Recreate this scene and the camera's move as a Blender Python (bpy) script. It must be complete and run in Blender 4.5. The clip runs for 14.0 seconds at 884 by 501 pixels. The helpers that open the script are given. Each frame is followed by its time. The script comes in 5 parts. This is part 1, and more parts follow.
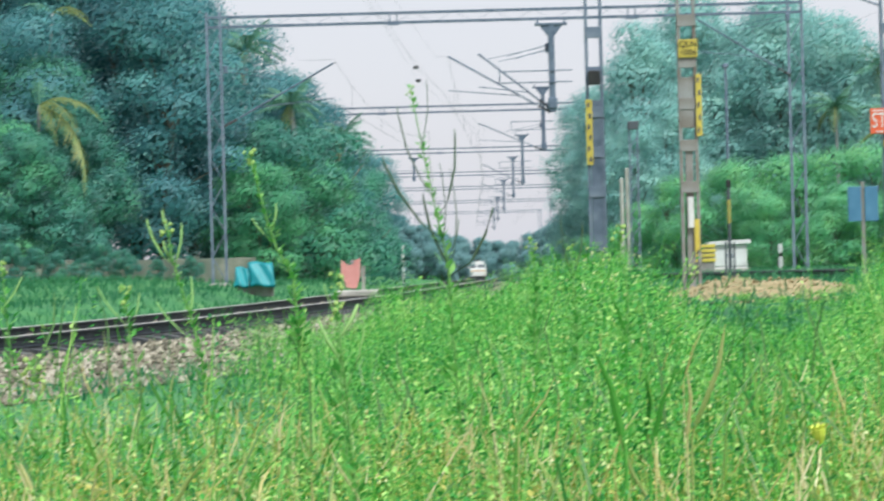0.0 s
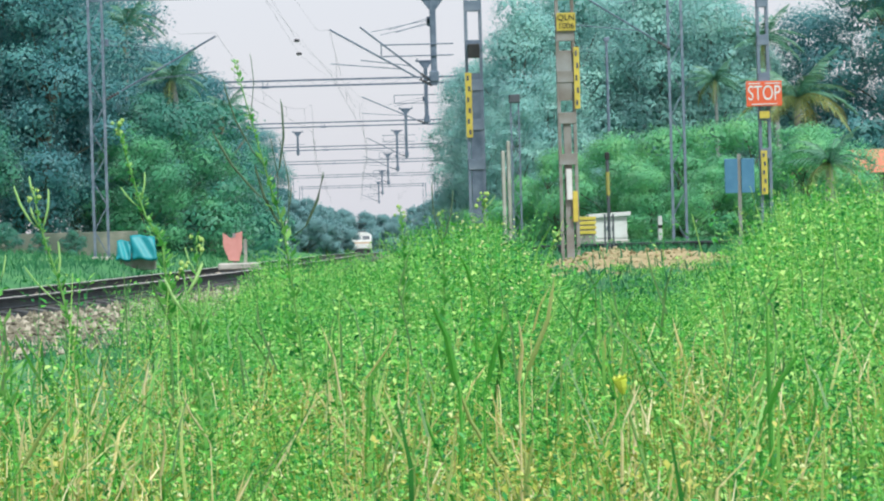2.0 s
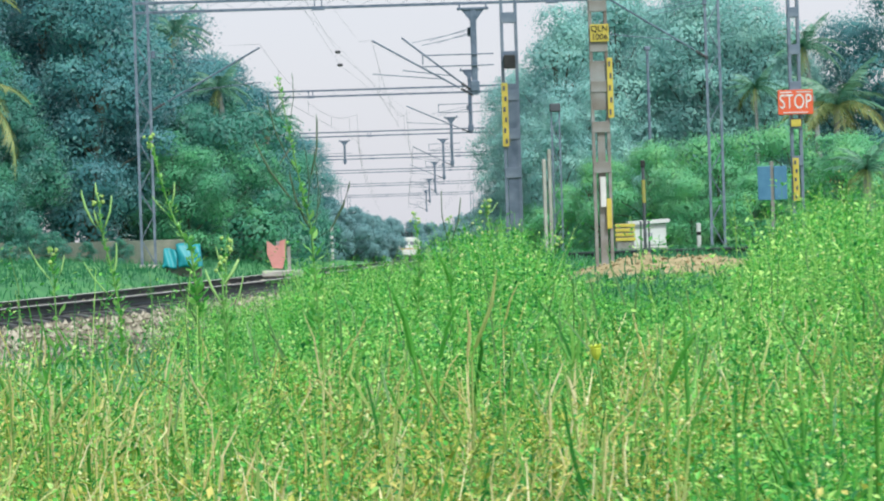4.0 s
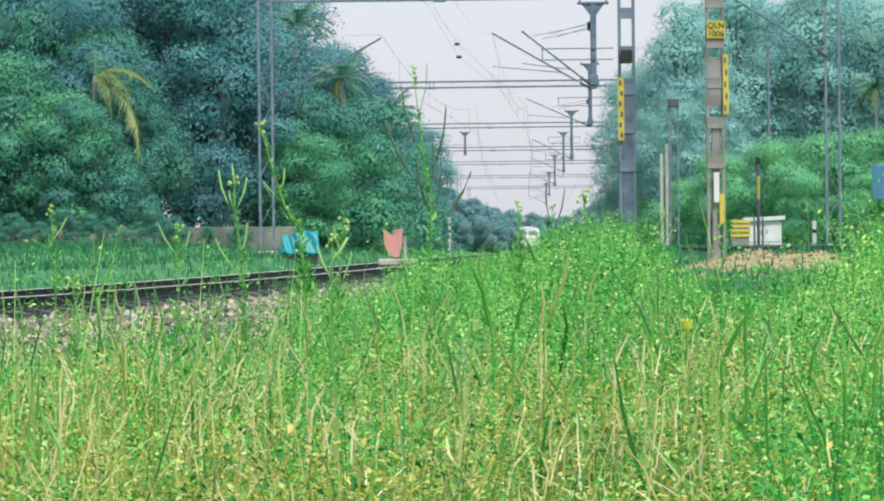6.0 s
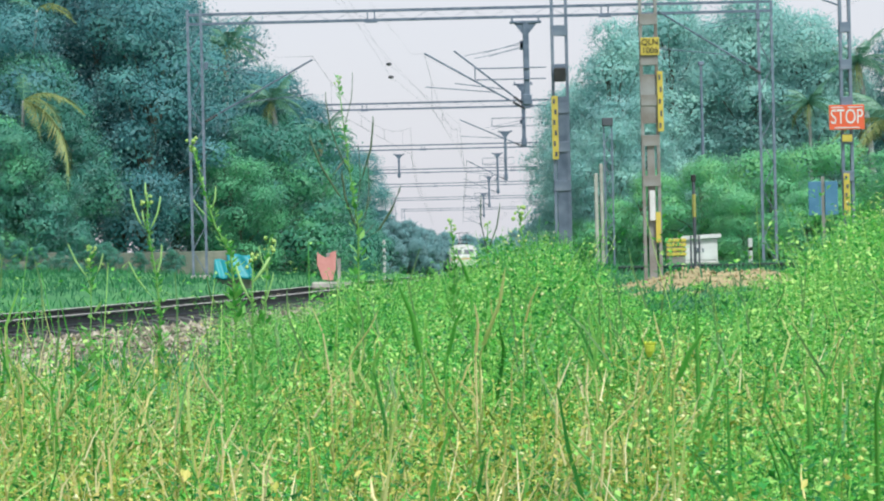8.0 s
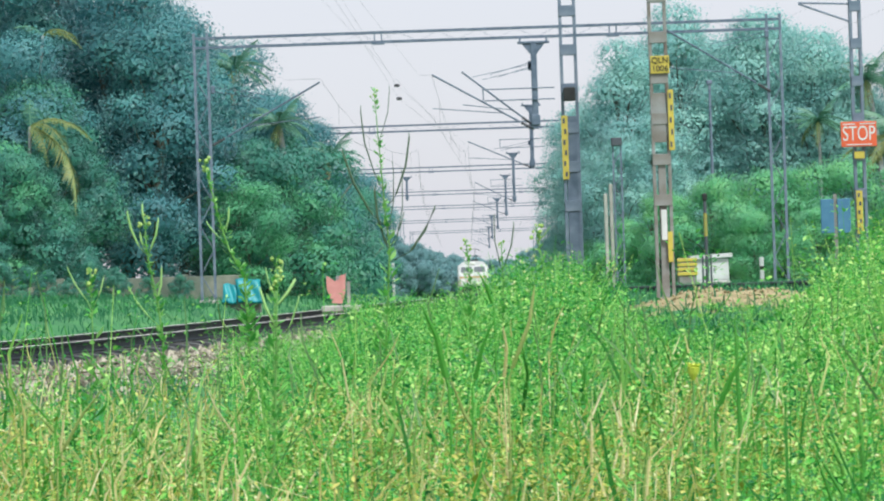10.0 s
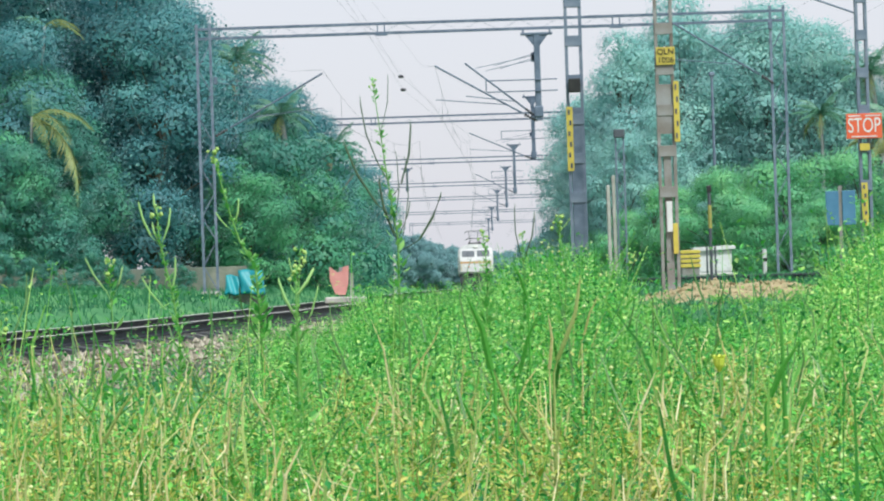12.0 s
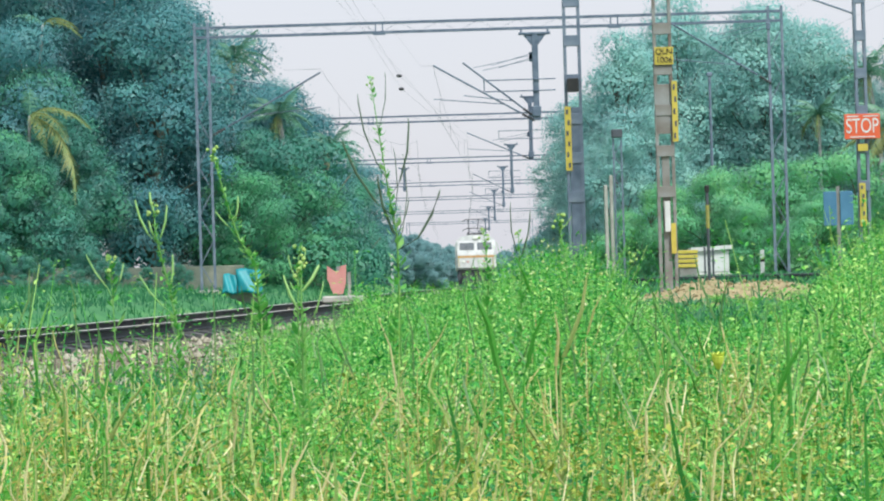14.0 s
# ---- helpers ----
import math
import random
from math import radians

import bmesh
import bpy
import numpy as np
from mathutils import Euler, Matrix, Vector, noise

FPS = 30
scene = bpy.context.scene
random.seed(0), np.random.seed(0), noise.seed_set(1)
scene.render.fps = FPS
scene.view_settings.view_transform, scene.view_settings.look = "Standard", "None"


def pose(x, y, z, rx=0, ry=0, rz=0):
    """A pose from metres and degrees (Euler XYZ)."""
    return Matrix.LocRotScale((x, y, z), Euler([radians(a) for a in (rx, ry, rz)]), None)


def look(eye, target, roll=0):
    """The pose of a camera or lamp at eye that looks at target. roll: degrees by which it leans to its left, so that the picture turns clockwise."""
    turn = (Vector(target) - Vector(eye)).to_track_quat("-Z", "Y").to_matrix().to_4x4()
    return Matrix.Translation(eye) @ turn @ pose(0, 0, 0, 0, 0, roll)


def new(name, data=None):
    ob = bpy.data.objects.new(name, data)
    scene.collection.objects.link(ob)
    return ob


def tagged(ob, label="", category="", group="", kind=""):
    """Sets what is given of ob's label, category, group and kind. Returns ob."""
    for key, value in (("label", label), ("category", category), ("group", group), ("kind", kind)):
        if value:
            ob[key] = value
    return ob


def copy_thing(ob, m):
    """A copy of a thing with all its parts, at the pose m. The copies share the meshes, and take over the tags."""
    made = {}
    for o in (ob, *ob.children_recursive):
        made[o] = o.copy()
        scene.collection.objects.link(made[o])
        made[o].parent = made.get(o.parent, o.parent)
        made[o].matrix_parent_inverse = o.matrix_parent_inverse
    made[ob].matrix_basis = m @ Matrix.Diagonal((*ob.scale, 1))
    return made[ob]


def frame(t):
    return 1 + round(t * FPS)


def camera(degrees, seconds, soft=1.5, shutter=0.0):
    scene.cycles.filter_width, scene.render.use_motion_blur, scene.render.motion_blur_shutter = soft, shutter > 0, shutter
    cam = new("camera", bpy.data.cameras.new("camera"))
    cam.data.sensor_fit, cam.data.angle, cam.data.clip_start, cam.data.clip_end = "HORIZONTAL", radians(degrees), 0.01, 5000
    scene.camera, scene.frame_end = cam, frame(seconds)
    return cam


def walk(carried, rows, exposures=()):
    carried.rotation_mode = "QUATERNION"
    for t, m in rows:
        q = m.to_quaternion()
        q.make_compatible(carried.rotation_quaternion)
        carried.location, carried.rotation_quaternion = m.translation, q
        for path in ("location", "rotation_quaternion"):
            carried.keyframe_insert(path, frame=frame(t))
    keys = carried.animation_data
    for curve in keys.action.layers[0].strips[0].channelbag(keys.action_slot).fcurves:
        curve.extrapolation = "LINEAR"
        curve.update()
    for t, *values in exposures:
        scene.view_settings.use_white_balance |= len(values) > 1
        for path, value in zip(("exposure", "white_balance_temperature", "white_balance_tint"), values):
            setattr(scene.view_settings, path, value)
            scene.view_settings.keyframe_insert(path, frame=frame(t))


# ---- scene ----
PATH = [
    (0, (-0.207, 0.898, 1.625), (-0.485, 100, 1.546), -1.51),
    (0.5, (-0.214, 0.846, 1.603), (-2.092, 100, 0.387), -1.94),
    (1, (-0.149, 0.798, 1.608), (-0.929, 100, -0.570), -1.83),
    (1.5, (-0.147, 0.761, 1.610), (3.430, 100, 3.150), -0.99),
    (2, (-0.123, 0.595, 1.588), (4.061, 100, 0.366), -1.65),
    (2.5, (-0.074, 0.497, 1.568), (2.486, 100, 1.888), -2.15),
    (2.7, (-0.073, 0.410, 1.573), (2.019, 100, 0.231), -2.40),
    (4.8, (0.140, -0.800, 1.540), (1.416, 100, 0.954), -0.95),
    (5, (0.147, -0.822, 1.530), (0.393, 100, 0.927), -0.89),
    (5.5, (0.150, -0.954, 1.532), (-0.641, 100, 1.537), -0.82),
    (6, (0.159, -1.044, 1.532), (-2.295, 100, 0.475), -0.65),
    (6.5, (0.167, -0.925, 1.532), (-1.973, 100, 2.354), -0.68),
    (7, (0.169, -0.820, 1.523), (0.029, 100, 2.049), -0.77),
    (7.5, (0.152, -0.801, 1.519), (0.446, 100, 1.346), -1.04),
    (8, (0.172, -0.456, 1.516), (0.308, 100, 1.308), -1.37),
    (8.5, (0.166, -0.399, 1.518), (0.149, 100, 1.087), -1.62),
    (9, (0.181, -0.018, 1.530), (0.074, 100, 1.823), -1.82),
    (9.2, (0.187, -0.120, 1.518), (-0.030, 100, 2.225), -1.97),
    (11.5, (-0.012, 0.003, 1.502), (-0.071, 100, 1.972), -1.90),
    (12, (0.024, 0.004, 1.506), (-0.107, 100, 1.867), -1.87),
    (12.5, (-0.007, 0.003, 1.498), (-0.050, 100, 1.848), -1.80),
    (13, (0.007, 0.003, 1.498), (-0.050, 100, 1.857), -1.82),
    (13.5, (0.006, 0.006, 1.500), (-0.012, 100, 1.841), -1.73),
    (14, (-0.000, 0.000, 1.500), (-0.000, 100, 1.844), -1.72),
]
cam = camera(19.77, 14.0, soft=2.1, shutter=0.6)
walk(cam, [(t, look(eye, target, roll)) for t, eye, target, roll in PATH], exposures=[(0.0, 0.0, 5900, 2), (14.0, 0.0, 5900, 2)])

# ---- light: bright hazy overcast, soft sun high behind the camera's right ----
SUN_EL, SUN_AZ = radians(58), radians(148)      # azimuth clockwise from +y
world = bpy.data.worlds.new("sky")
scene.world = world
world.use_nodes = True
wt = world.node_tree
wt.nodes.clear()
w_out = wt.nodes.new("ShaderNodeOutputWorld")
w_sky = wt.nodes.new("ShaderNodeTexSky")
w_sky.sky_type = "NISHITA"
w_sky.sun_disc = False
w_sky.sun_elevation, w_sky.sun_rotation = SUN_EL, SUN_AZ
w_sky.dust_density, w_sky.air_density = 3.0, 1.2
w_bg = wt.nodes.new("ShaderNodeBackground")
w_bg.inputs["Strength"].default_value = 0.03
w_cloud = wt.nodes.new("ShaderNodeBackground")      # the even veil of cloud
w_cloud.inputs["Color"].default_value = (0.935, 0.845, 0.875, 1)
w_cloud.inputs["Strength"].default_value = 0.8
w_add = wt.nodes.new("ShaderNodeAddShader")
wt.links.new(w_sky.outputs[0], w_bg.inputs["Color"])
wt.links.new(w_bg.outputs[0], w_add.inputs[0])
wt.links.new(w_cloud.outputs[0], w_add.inputs[1])
wt.links.new(w_add.outputs[0], w_out.inputs["Surface"])
sun_data = bpy.data.lights.new("sun", "SUN")
sun_data.energy, sun_data.angle, sun_data.color = 4.7, radians(10), (1.0, 0.95, 0.86)
sun = new("sun", sun_data)
sun.matrix_world = look((20 * math.sin(SUN_AZ), 20 * math.cos(SUN_AZ), 20 * math.tan(SUN_EL)), (0, 0, 0))


# ---- materials ----
def material(name, stops, scale=3.0, rough=0.7, metal=0.0, bump=0.2, detail=6.0, island=0.0, translucent=0.0, fine=30.0, random_ob=0.0, haze_sheen=0.0):
    """A noise-mottled surface: stops of colours, coarse mottling and fine grain, with fine relief."""
    m = bpy.data.materials.new(name)
    m.use_nodes = True
    nt = m.node_tree
    b = nt.nodes["Principled BSDF"]
    b.inputs["Roughness"].default_value, b.inputs["Metallic"].default_value = rough, metal
    # blue-tinted sheen on tree leaves is a painted haze veil
    b.inputs["Sheen Weight"].default_value, b.inputs["Sheen Roughness"].default_value = haze_sheen, 0.6
    b.inputs["Sheen Tint"].default_value = (0.7, 0.85, 0.95, 1)
    tc = nt.nodes.new("ShaderNodeTexCoord")
    n1 = nt.nodes.new("ShaderNodeTexNoise")
    n1.inputs["Scale"].default_value, n1.inputs["Detail"].default_value = scale, detail
    n2 = nt.nodes.new("ShaderNodeTexNoise")
    n2.inputs["Scale"].default_value, n2.inputs["Detail"].default_value = scale * fine, 3
    nt.links.new(tc.outputs["Object"], n1.inputs["Vector"])
    nt.links.new(tc.outputs["Object"], n2.inputs["Vector"])
    mix = nt.nodes.new("ShaderNodeMath")
    mix.operation = "MULTIPLY_ADD"
    mix.inputs[1].default_value = 0.3
    nt.links.new(n2.outputs["Fac"], mix.inputs[0])
    sub = nt.nodes.new("ShaderNodeMath")
    sub.operation = "SUBTRACT"
    sub.inputs[1].default_value = 0.15
    nt.links.new(n1.outputs["Fac"], sub.inputs[0])
    nt.links.new(sub.outputs[0], mix.inputs[2])
    last = mix.outputs[0]
    for amount, node, out in ((island, "ShaderNodeNewGeometry", "Random Per Island"), (random_ob, "ShaderNodeObjectInfo", "Random")):
        if amount:
            g = nt.nodes.new(node)
            k = nt.nodes.new("ShaderNodeMath")
            k.operation = "MULTIPLY_ADD"
            k.inputs[1].default_value = amount
            nt.links.new(g.outputs[out], k.inputs[0])
            s = nt.nodes.new("ShaderNodeMath")
            s.operation = "SUBTRACT"
            s.inputs[1].default_value = amount / 2
            nt.links.new(last, s.inputs[0])
            nt.links.new(s.outputs[0], k.inputs[2])
            last = k.outputs[0]
    ramp = nt.nodes.new("ShaderNodeValToRGB")
    e = ramp.color_ramp.elements
    while len(e) < len(stops):
        e.new(0.5)
    for i, c in enumerate(stops):
        e[i].position = 0.25 + 0.5 * i / max(1, len(stops) - 1)
        e[i].color = (*c, 1)
    nt.links.new(last, ramp.inputs["Fac"])
    nt.links.new(ramp.outputs["Color"], b.inputs["Base Color"])
    if bump:
        bp = nt.nodes.new("ShaderNodeBump")
        bp.inputs["Strength"].default_value, bp.inputs["Distance"].default_value = bump, 0.02
        nt.links.new(mix.outputs[0], bp.inputs["Height"])
        nt.links.new(bp.outputs["Normal"], b.inputs["Normal"])
    if translucent:
        tr = nt.nodes.new("ShaderNodeBsdfTranslucent")
        nt.links.new(ramp.outputs["Color"], tr.inputs["Color"])
        mx = nt.nodes.new("ShaderNodeMixShader")
        mx.inputs["Fac"].default_value = translucent
        nt.links.new(b.outputs[0], mx.inputs[1])
        nt.links.new(tr.outputs[0], mx.inputs[2])
        nt.links.new(mx.outputs[0], nt.nodes["Material Output"].inputs["Surface"])
    return m


M_SOIL = material("soil_and_grass", [(0.025, 0.11, 0.04), (0.045, 0.18, 0.055), (0.11, 0.24, 0.075)], 0.6, 0.95, bump=0.6)
M_EARTH = material("bare_earth", [(0.12, 0.15, 0.05), (0.3, 0.24, 0.12), (0.4, 0.33, 0.19)], 4.0, 0.95, bump=0.6)
M_BALLAST = material("ballast", [(0.09, 0.085, 0.06), (0.22, 0.2, 0.145), (0.42, 0.385, 0.31)], 5, 0.9, bump=0.5, island=0.7)
M_CLOD = material("earth_clod", [(0.15, 0.125, 0.06), (0.3, 0.24, 0.125), (0.44, 0.37, 0.24)], 3, 0.95, bump=0.4, island=0.7)
# Near-black steel: the shade on the rail sides is in the colour.
M_RAIL = material("rail_steel", [(0.012, 0.016, 0.022), (0.022, 0.028, 0.036), (0.045, 0.05, 0.056)], 4, 0.6, 0.4, bump=0.2)
# Sleepers are darkened so their ends paint the shadow beneath the near rail.
M_SLEEPER = material("shade_dark_sleeper", [(0.03, 0.034, 0.04), (0.06, 0.065, 0.07), (0.13, 0.13, 0.12)], 4, 0.85, bump=0.4, random_ob=0.3)
M_RAILTOP = material("worn_rail_head", [(0.4, 0.38, 0.36), (0.6, 0.57, 0.54)], 6, 0.4, 0.3, bump=0.05)
M_CONC = material("concrete", [(0.24, 0.23, 0.21), (0.36, 0.35, 0.32), (0.46, 0.44, 0.41)], 3, 0.9, bump=0.4, random_ob=0.3)
M_STEEL = material("galvanised_steel", [(0.1, 0.13, 0.19), (0.16, 0.2, 0.27), (0.24, 0.27, 0.34)], 4, 0.6, 0.25, bump=0.1)
M_DARKSTEEL = material("weathered_steel", [(0.07, 0.1, 0.15), (0.12, 0.155, 0.22), (0.18, 0.22, 0.29)], 4, 0.6, 0.2, bump=0.1)
M_RUST = material("rust_streaked_steel", [(0.15, 0.12, 0.1), (0.24, 0.23, 0.22), (0.31, 0.32, 0.33)], 2.5, 0.75, 0.15, bump=0.2)
M_WIRE = material("copper_wire", [(0.06, 0.07, 0.07), (0.11, 0.12, 0.12)], 6, 0.5, 0.5, bump=0)
M_YELLOW = material("yellow_enamel", [(0.44, 0.35, 0.06), (0.6, 0.48, 0.08)], 5, 0.5, bump=0.05)
M_DULLYELLOW = material("dull_yellow_paint", [(0.22, 0.22, 0.09), (0.4, 0.34, 0.06)], 6, 0.7, bump=0.05)
M_BLACK = material("black_paint", [(0.012, 0.012, 0.014), (0.03, 0.03, 0.03)], 6, 0.5, bump=0.05)
M_INSUL = material("dark_porcelain", [(0.05, 0.05, 0.06), (0.1, 0.09, 0.1)], 6, 0.2, bump=0)
M_RED = material("red_enamel", [(0.62, 0.09, 0.035), (0.72, 0.13, 0.05)], 4, 0.5, bump=0.05)
M_WHITE = material("white_paint", [(0.5, 0.49, 0.5), (0.64, 0.63, 0.64), (0.72, 0.72, 0.73)], 3, 0.55, bump=0.05)
M_BLUE = material("blue_paint", [(0.05, 0.15, 0.27), (0.09, 0.22, 0.36)], 4, 0.6, bump=0.05)
M_CYAN = material("turquoise_tarpaulin", [(0.008, 0.17, 0.2), (0.015, 0.26, 0.3)], 3, 0.5, bump=0.3)
M_PINK = material("faded_red_board", [(0.5, 0.21, 0.19), (0.62, 0.3, 0.27)], 5, 0.8, bump=0.2)
M_WALL = material("weathered_plaster", [(0.08, 0.11, 0.09), (0.18, 0.2, 0.16), (0.34, 0.33, 0.27)], 1.2, 0.9, bump=0.4)
M_TILE = material("clay_roof_tiles", [(0.4, 0.14, 0.08), (0.55, 0.24, 0.15)], 6, 0.85, bump=0.3, random_ob=0.4)
M_BARK = material("bark", [(0.08, 0.085, 0.07), (0.15, 0.15, 0.12)], 6, 0.95, bump=0.8)
M_PALMBARK = material("palm_trunk", [(0.2, 0.22, 0.22), (0.34, 0.36, 0.36)], 8, 0.95, bump=0.6)
# Blue lift in the tree leaves paints haze over their dark parts.
M_LEAF_DARK = material("dark_foliage", [(0.04, 0.17, 0.21), (0.065, 0.25, 0.27), (0.1, 0.35, 0.27)], 0.35, 0.5, bump=0, island=0.12, translucent=0.35, haze_sheen=0.5)
M_LEAF_MID = material("green_foliage", [(0.028, 0.16, 0.14), (0.048, 0.24, 0.17), (0.095, 0.37, 0.16)], 0.3, 0.5, bump=0, island=0.12, translucent=0.35, haze_sheen=0.4)
# Lighter copy of the green foliage, painting the clumps that catch the sun.
M_LEAF_LIT = material("lit_clump_foliage", [(0.045, 0.24, 0.14), (0.085, 0.35, 0.16), (0.16, 0.47, 0.18)], 0.5, 0.5, bump=0, island=0.12, translucent=0.4, haze_sheen=0.4)
# Pale blue-grey leaves carry the haze behind the yard in their colour.
M_LEAF_MISTY = material("mist_grey_foliage", [(0.19, 0.41, 0.42), (0.28, 0.54, 0.51), (0.41, 0.66, 0.55)], 0.4, 0.5, bump=0, island=0.12, translucent=0.45, haze_sheen=0.5)
# Shrub leaves are lightened to put the mist into their colour.
M_LEAF_BRIGHT = material("bright_shrub_foliage", [(0.09, 0.36, 0.2), (0.17, 0.5, 0.23), (0.32, 0.64, 0.24)], 0.9, 0.5, bump=0, island=0.12, translucent=0.45, haze_sheen=0.4)
# Distance haze is put into the colour: paler, bluer leaves for distant trees.
M_LEAF_HAZE = material("haze_pale_foliage", [(0.13, 0.29, 0.31), (0.19, 0.35, 0.36)], 0.3, 0.6, bump=0, island=0.12, translucent=0.4, haze_sheen=0.6)
# Darker green than the near grass: the trees' shade is painted in.
M_VERGE_SHADED = material("shaded_verge_grass", [(0.018, 0.12, 0.055), (0.035, 0.18, 0.075), (0.08, 0.26, 0.085)], 0.8, 0.6, bump=0, island=0.15, translucent=0.3)
M_PETAL = material("yellow_petals", [(0.66, 0.74, 0.06), (0.78, 0.82, 0.16)], 8, 0.6, bump=0, island=0.3, translucent=0.3)
# Green fronds hold the haze as a bluish shift of their base colour.
M_PALM = material("hazed_palm_leaf", [(0.06, 0.19, 0.13), (0.12, 0.27, 0.16)], 1, 0.4, bump=0, island=0.45, translucent=0.25)
M_PALMDRY = material("yellowed_palm_leaf", [(0.16, 0.25, 0.08), (0.29, 0.32, 0.12)], 1, 0.6, bump=0, island=0.5, translucent=0.25)
M_WEED = material("weed_leaves", [(0.02, 0.16, 0.04), (0.045, 0.3, 0.04), (0.14, 0.48, 0.05), (0.48, 0.7, 0.2)], 0.7, 0.45, bump=0, island=0.5, translucent=0.32)
M_SPRIG = material("sprig_leaves", [(0.1, 0.36, 0.07), (0.18, 0.5, 0.1), (0.36, 0.64, 0.2)], 6, 0.5, bump=0, island=0.8, translucent=0.45)
M_YELLOWING = material("yellowing_weed_leaves", [(0.2, 0.26, 0.03), (0.38, 0.42, 0.06), (0.62, 0.56, 0.16)], 1.2, 0.6, bump=0, island=0.9, translucent=0.35)
M_GRASS = material("grass_blades", [(0.04, 0.2, 0.03), (0.1, 0.35, 0.05), (0.22, 0.45, 0.09)], 1.2, 0.5, bump=0, island=0.7, translucent=0.35)
M_BLADE = material("broad_grass_blade", [(0.07, 0.32, 0.05), (0.14, 0.46, 0.07), (0.24, 0.56, 0.12)], 2.0, 0.5, bump=0, island=0.3, translucent=0.5)
M_STRAW = material("dry_stalks", [(0.34, 0.32, 0.1), (0.56, 0.5, 0.2), (0.75, 0.68, 0.42)], 3, 0.7, bump=0, island=0.7, translucent=0.15)
M_OLIVE = material("half_dry_stalks", [(0.16, 0.27, 0.06), (0.28, 0.37, 0.1), (0.44, 0.47, 0.18)], 3, 0.7, bump=0, island=0.8, translucent=0.15)
M_STEM = material("weed_stem", [(0.09, 0.24, 0.05), (0.2, 0.4, 0.1)], 6, 0.6, bump=0, translucent=0.1)
M_POD = material("seed_pod", [(0.07, 0.16, 0.05), (0.14, 0.26, 0.08)], 8, 0.6, bump=0, translucent=0.1)
M_PODDARK = material("dark_seed_pod", [(0.04, 0.075, 0.04), (0.08, 0.13, 0.06)], 8, 0.6, bump=0, translucent=0.05)
M_PODPALE = material("pale_green_pod", [(0.22, 0.42, 0.12), (0.36, 0.56, 0.2)], 8, 0.6, bump=0, translucent=0.15)
M_BUD = material("pale_green_bud", [(0.3, 0.5, 0.1), (0.52, 0.64, 0.22)], 8, 0.6, bump=0, translucent=0.2)
M_FLOWER = material("pale_yellow_flower", [(0.6, 0.68, 0.2), (0.8, 0.8, 0.5)], 8, 0.6, bump=0, island=0.4, translucent=0.3)
M_GLASS = material("cab_glass", [(0.14, 0.15, 0.17), (0.21, 0.22, 0.25)], 4, 0.08, bump=0)
M_GREYBLUE = material("underframe_grey", [(0.05, 0.055, 0.07), (0.09, 0.1, 0.12)], 3, 0.7, bump=0.2)
M_LAMP = material("lamp_lens", [(0.7, 0.7, 0.65), (0.8, 0.8, 0.75)], 5, 0.1, bump=0)
M_CREAM = material("cream_stripe", [(0.55, 0.3, 0.12), (0.62, 0.38, 0.18)], 3, 0.5, bump=0.05)


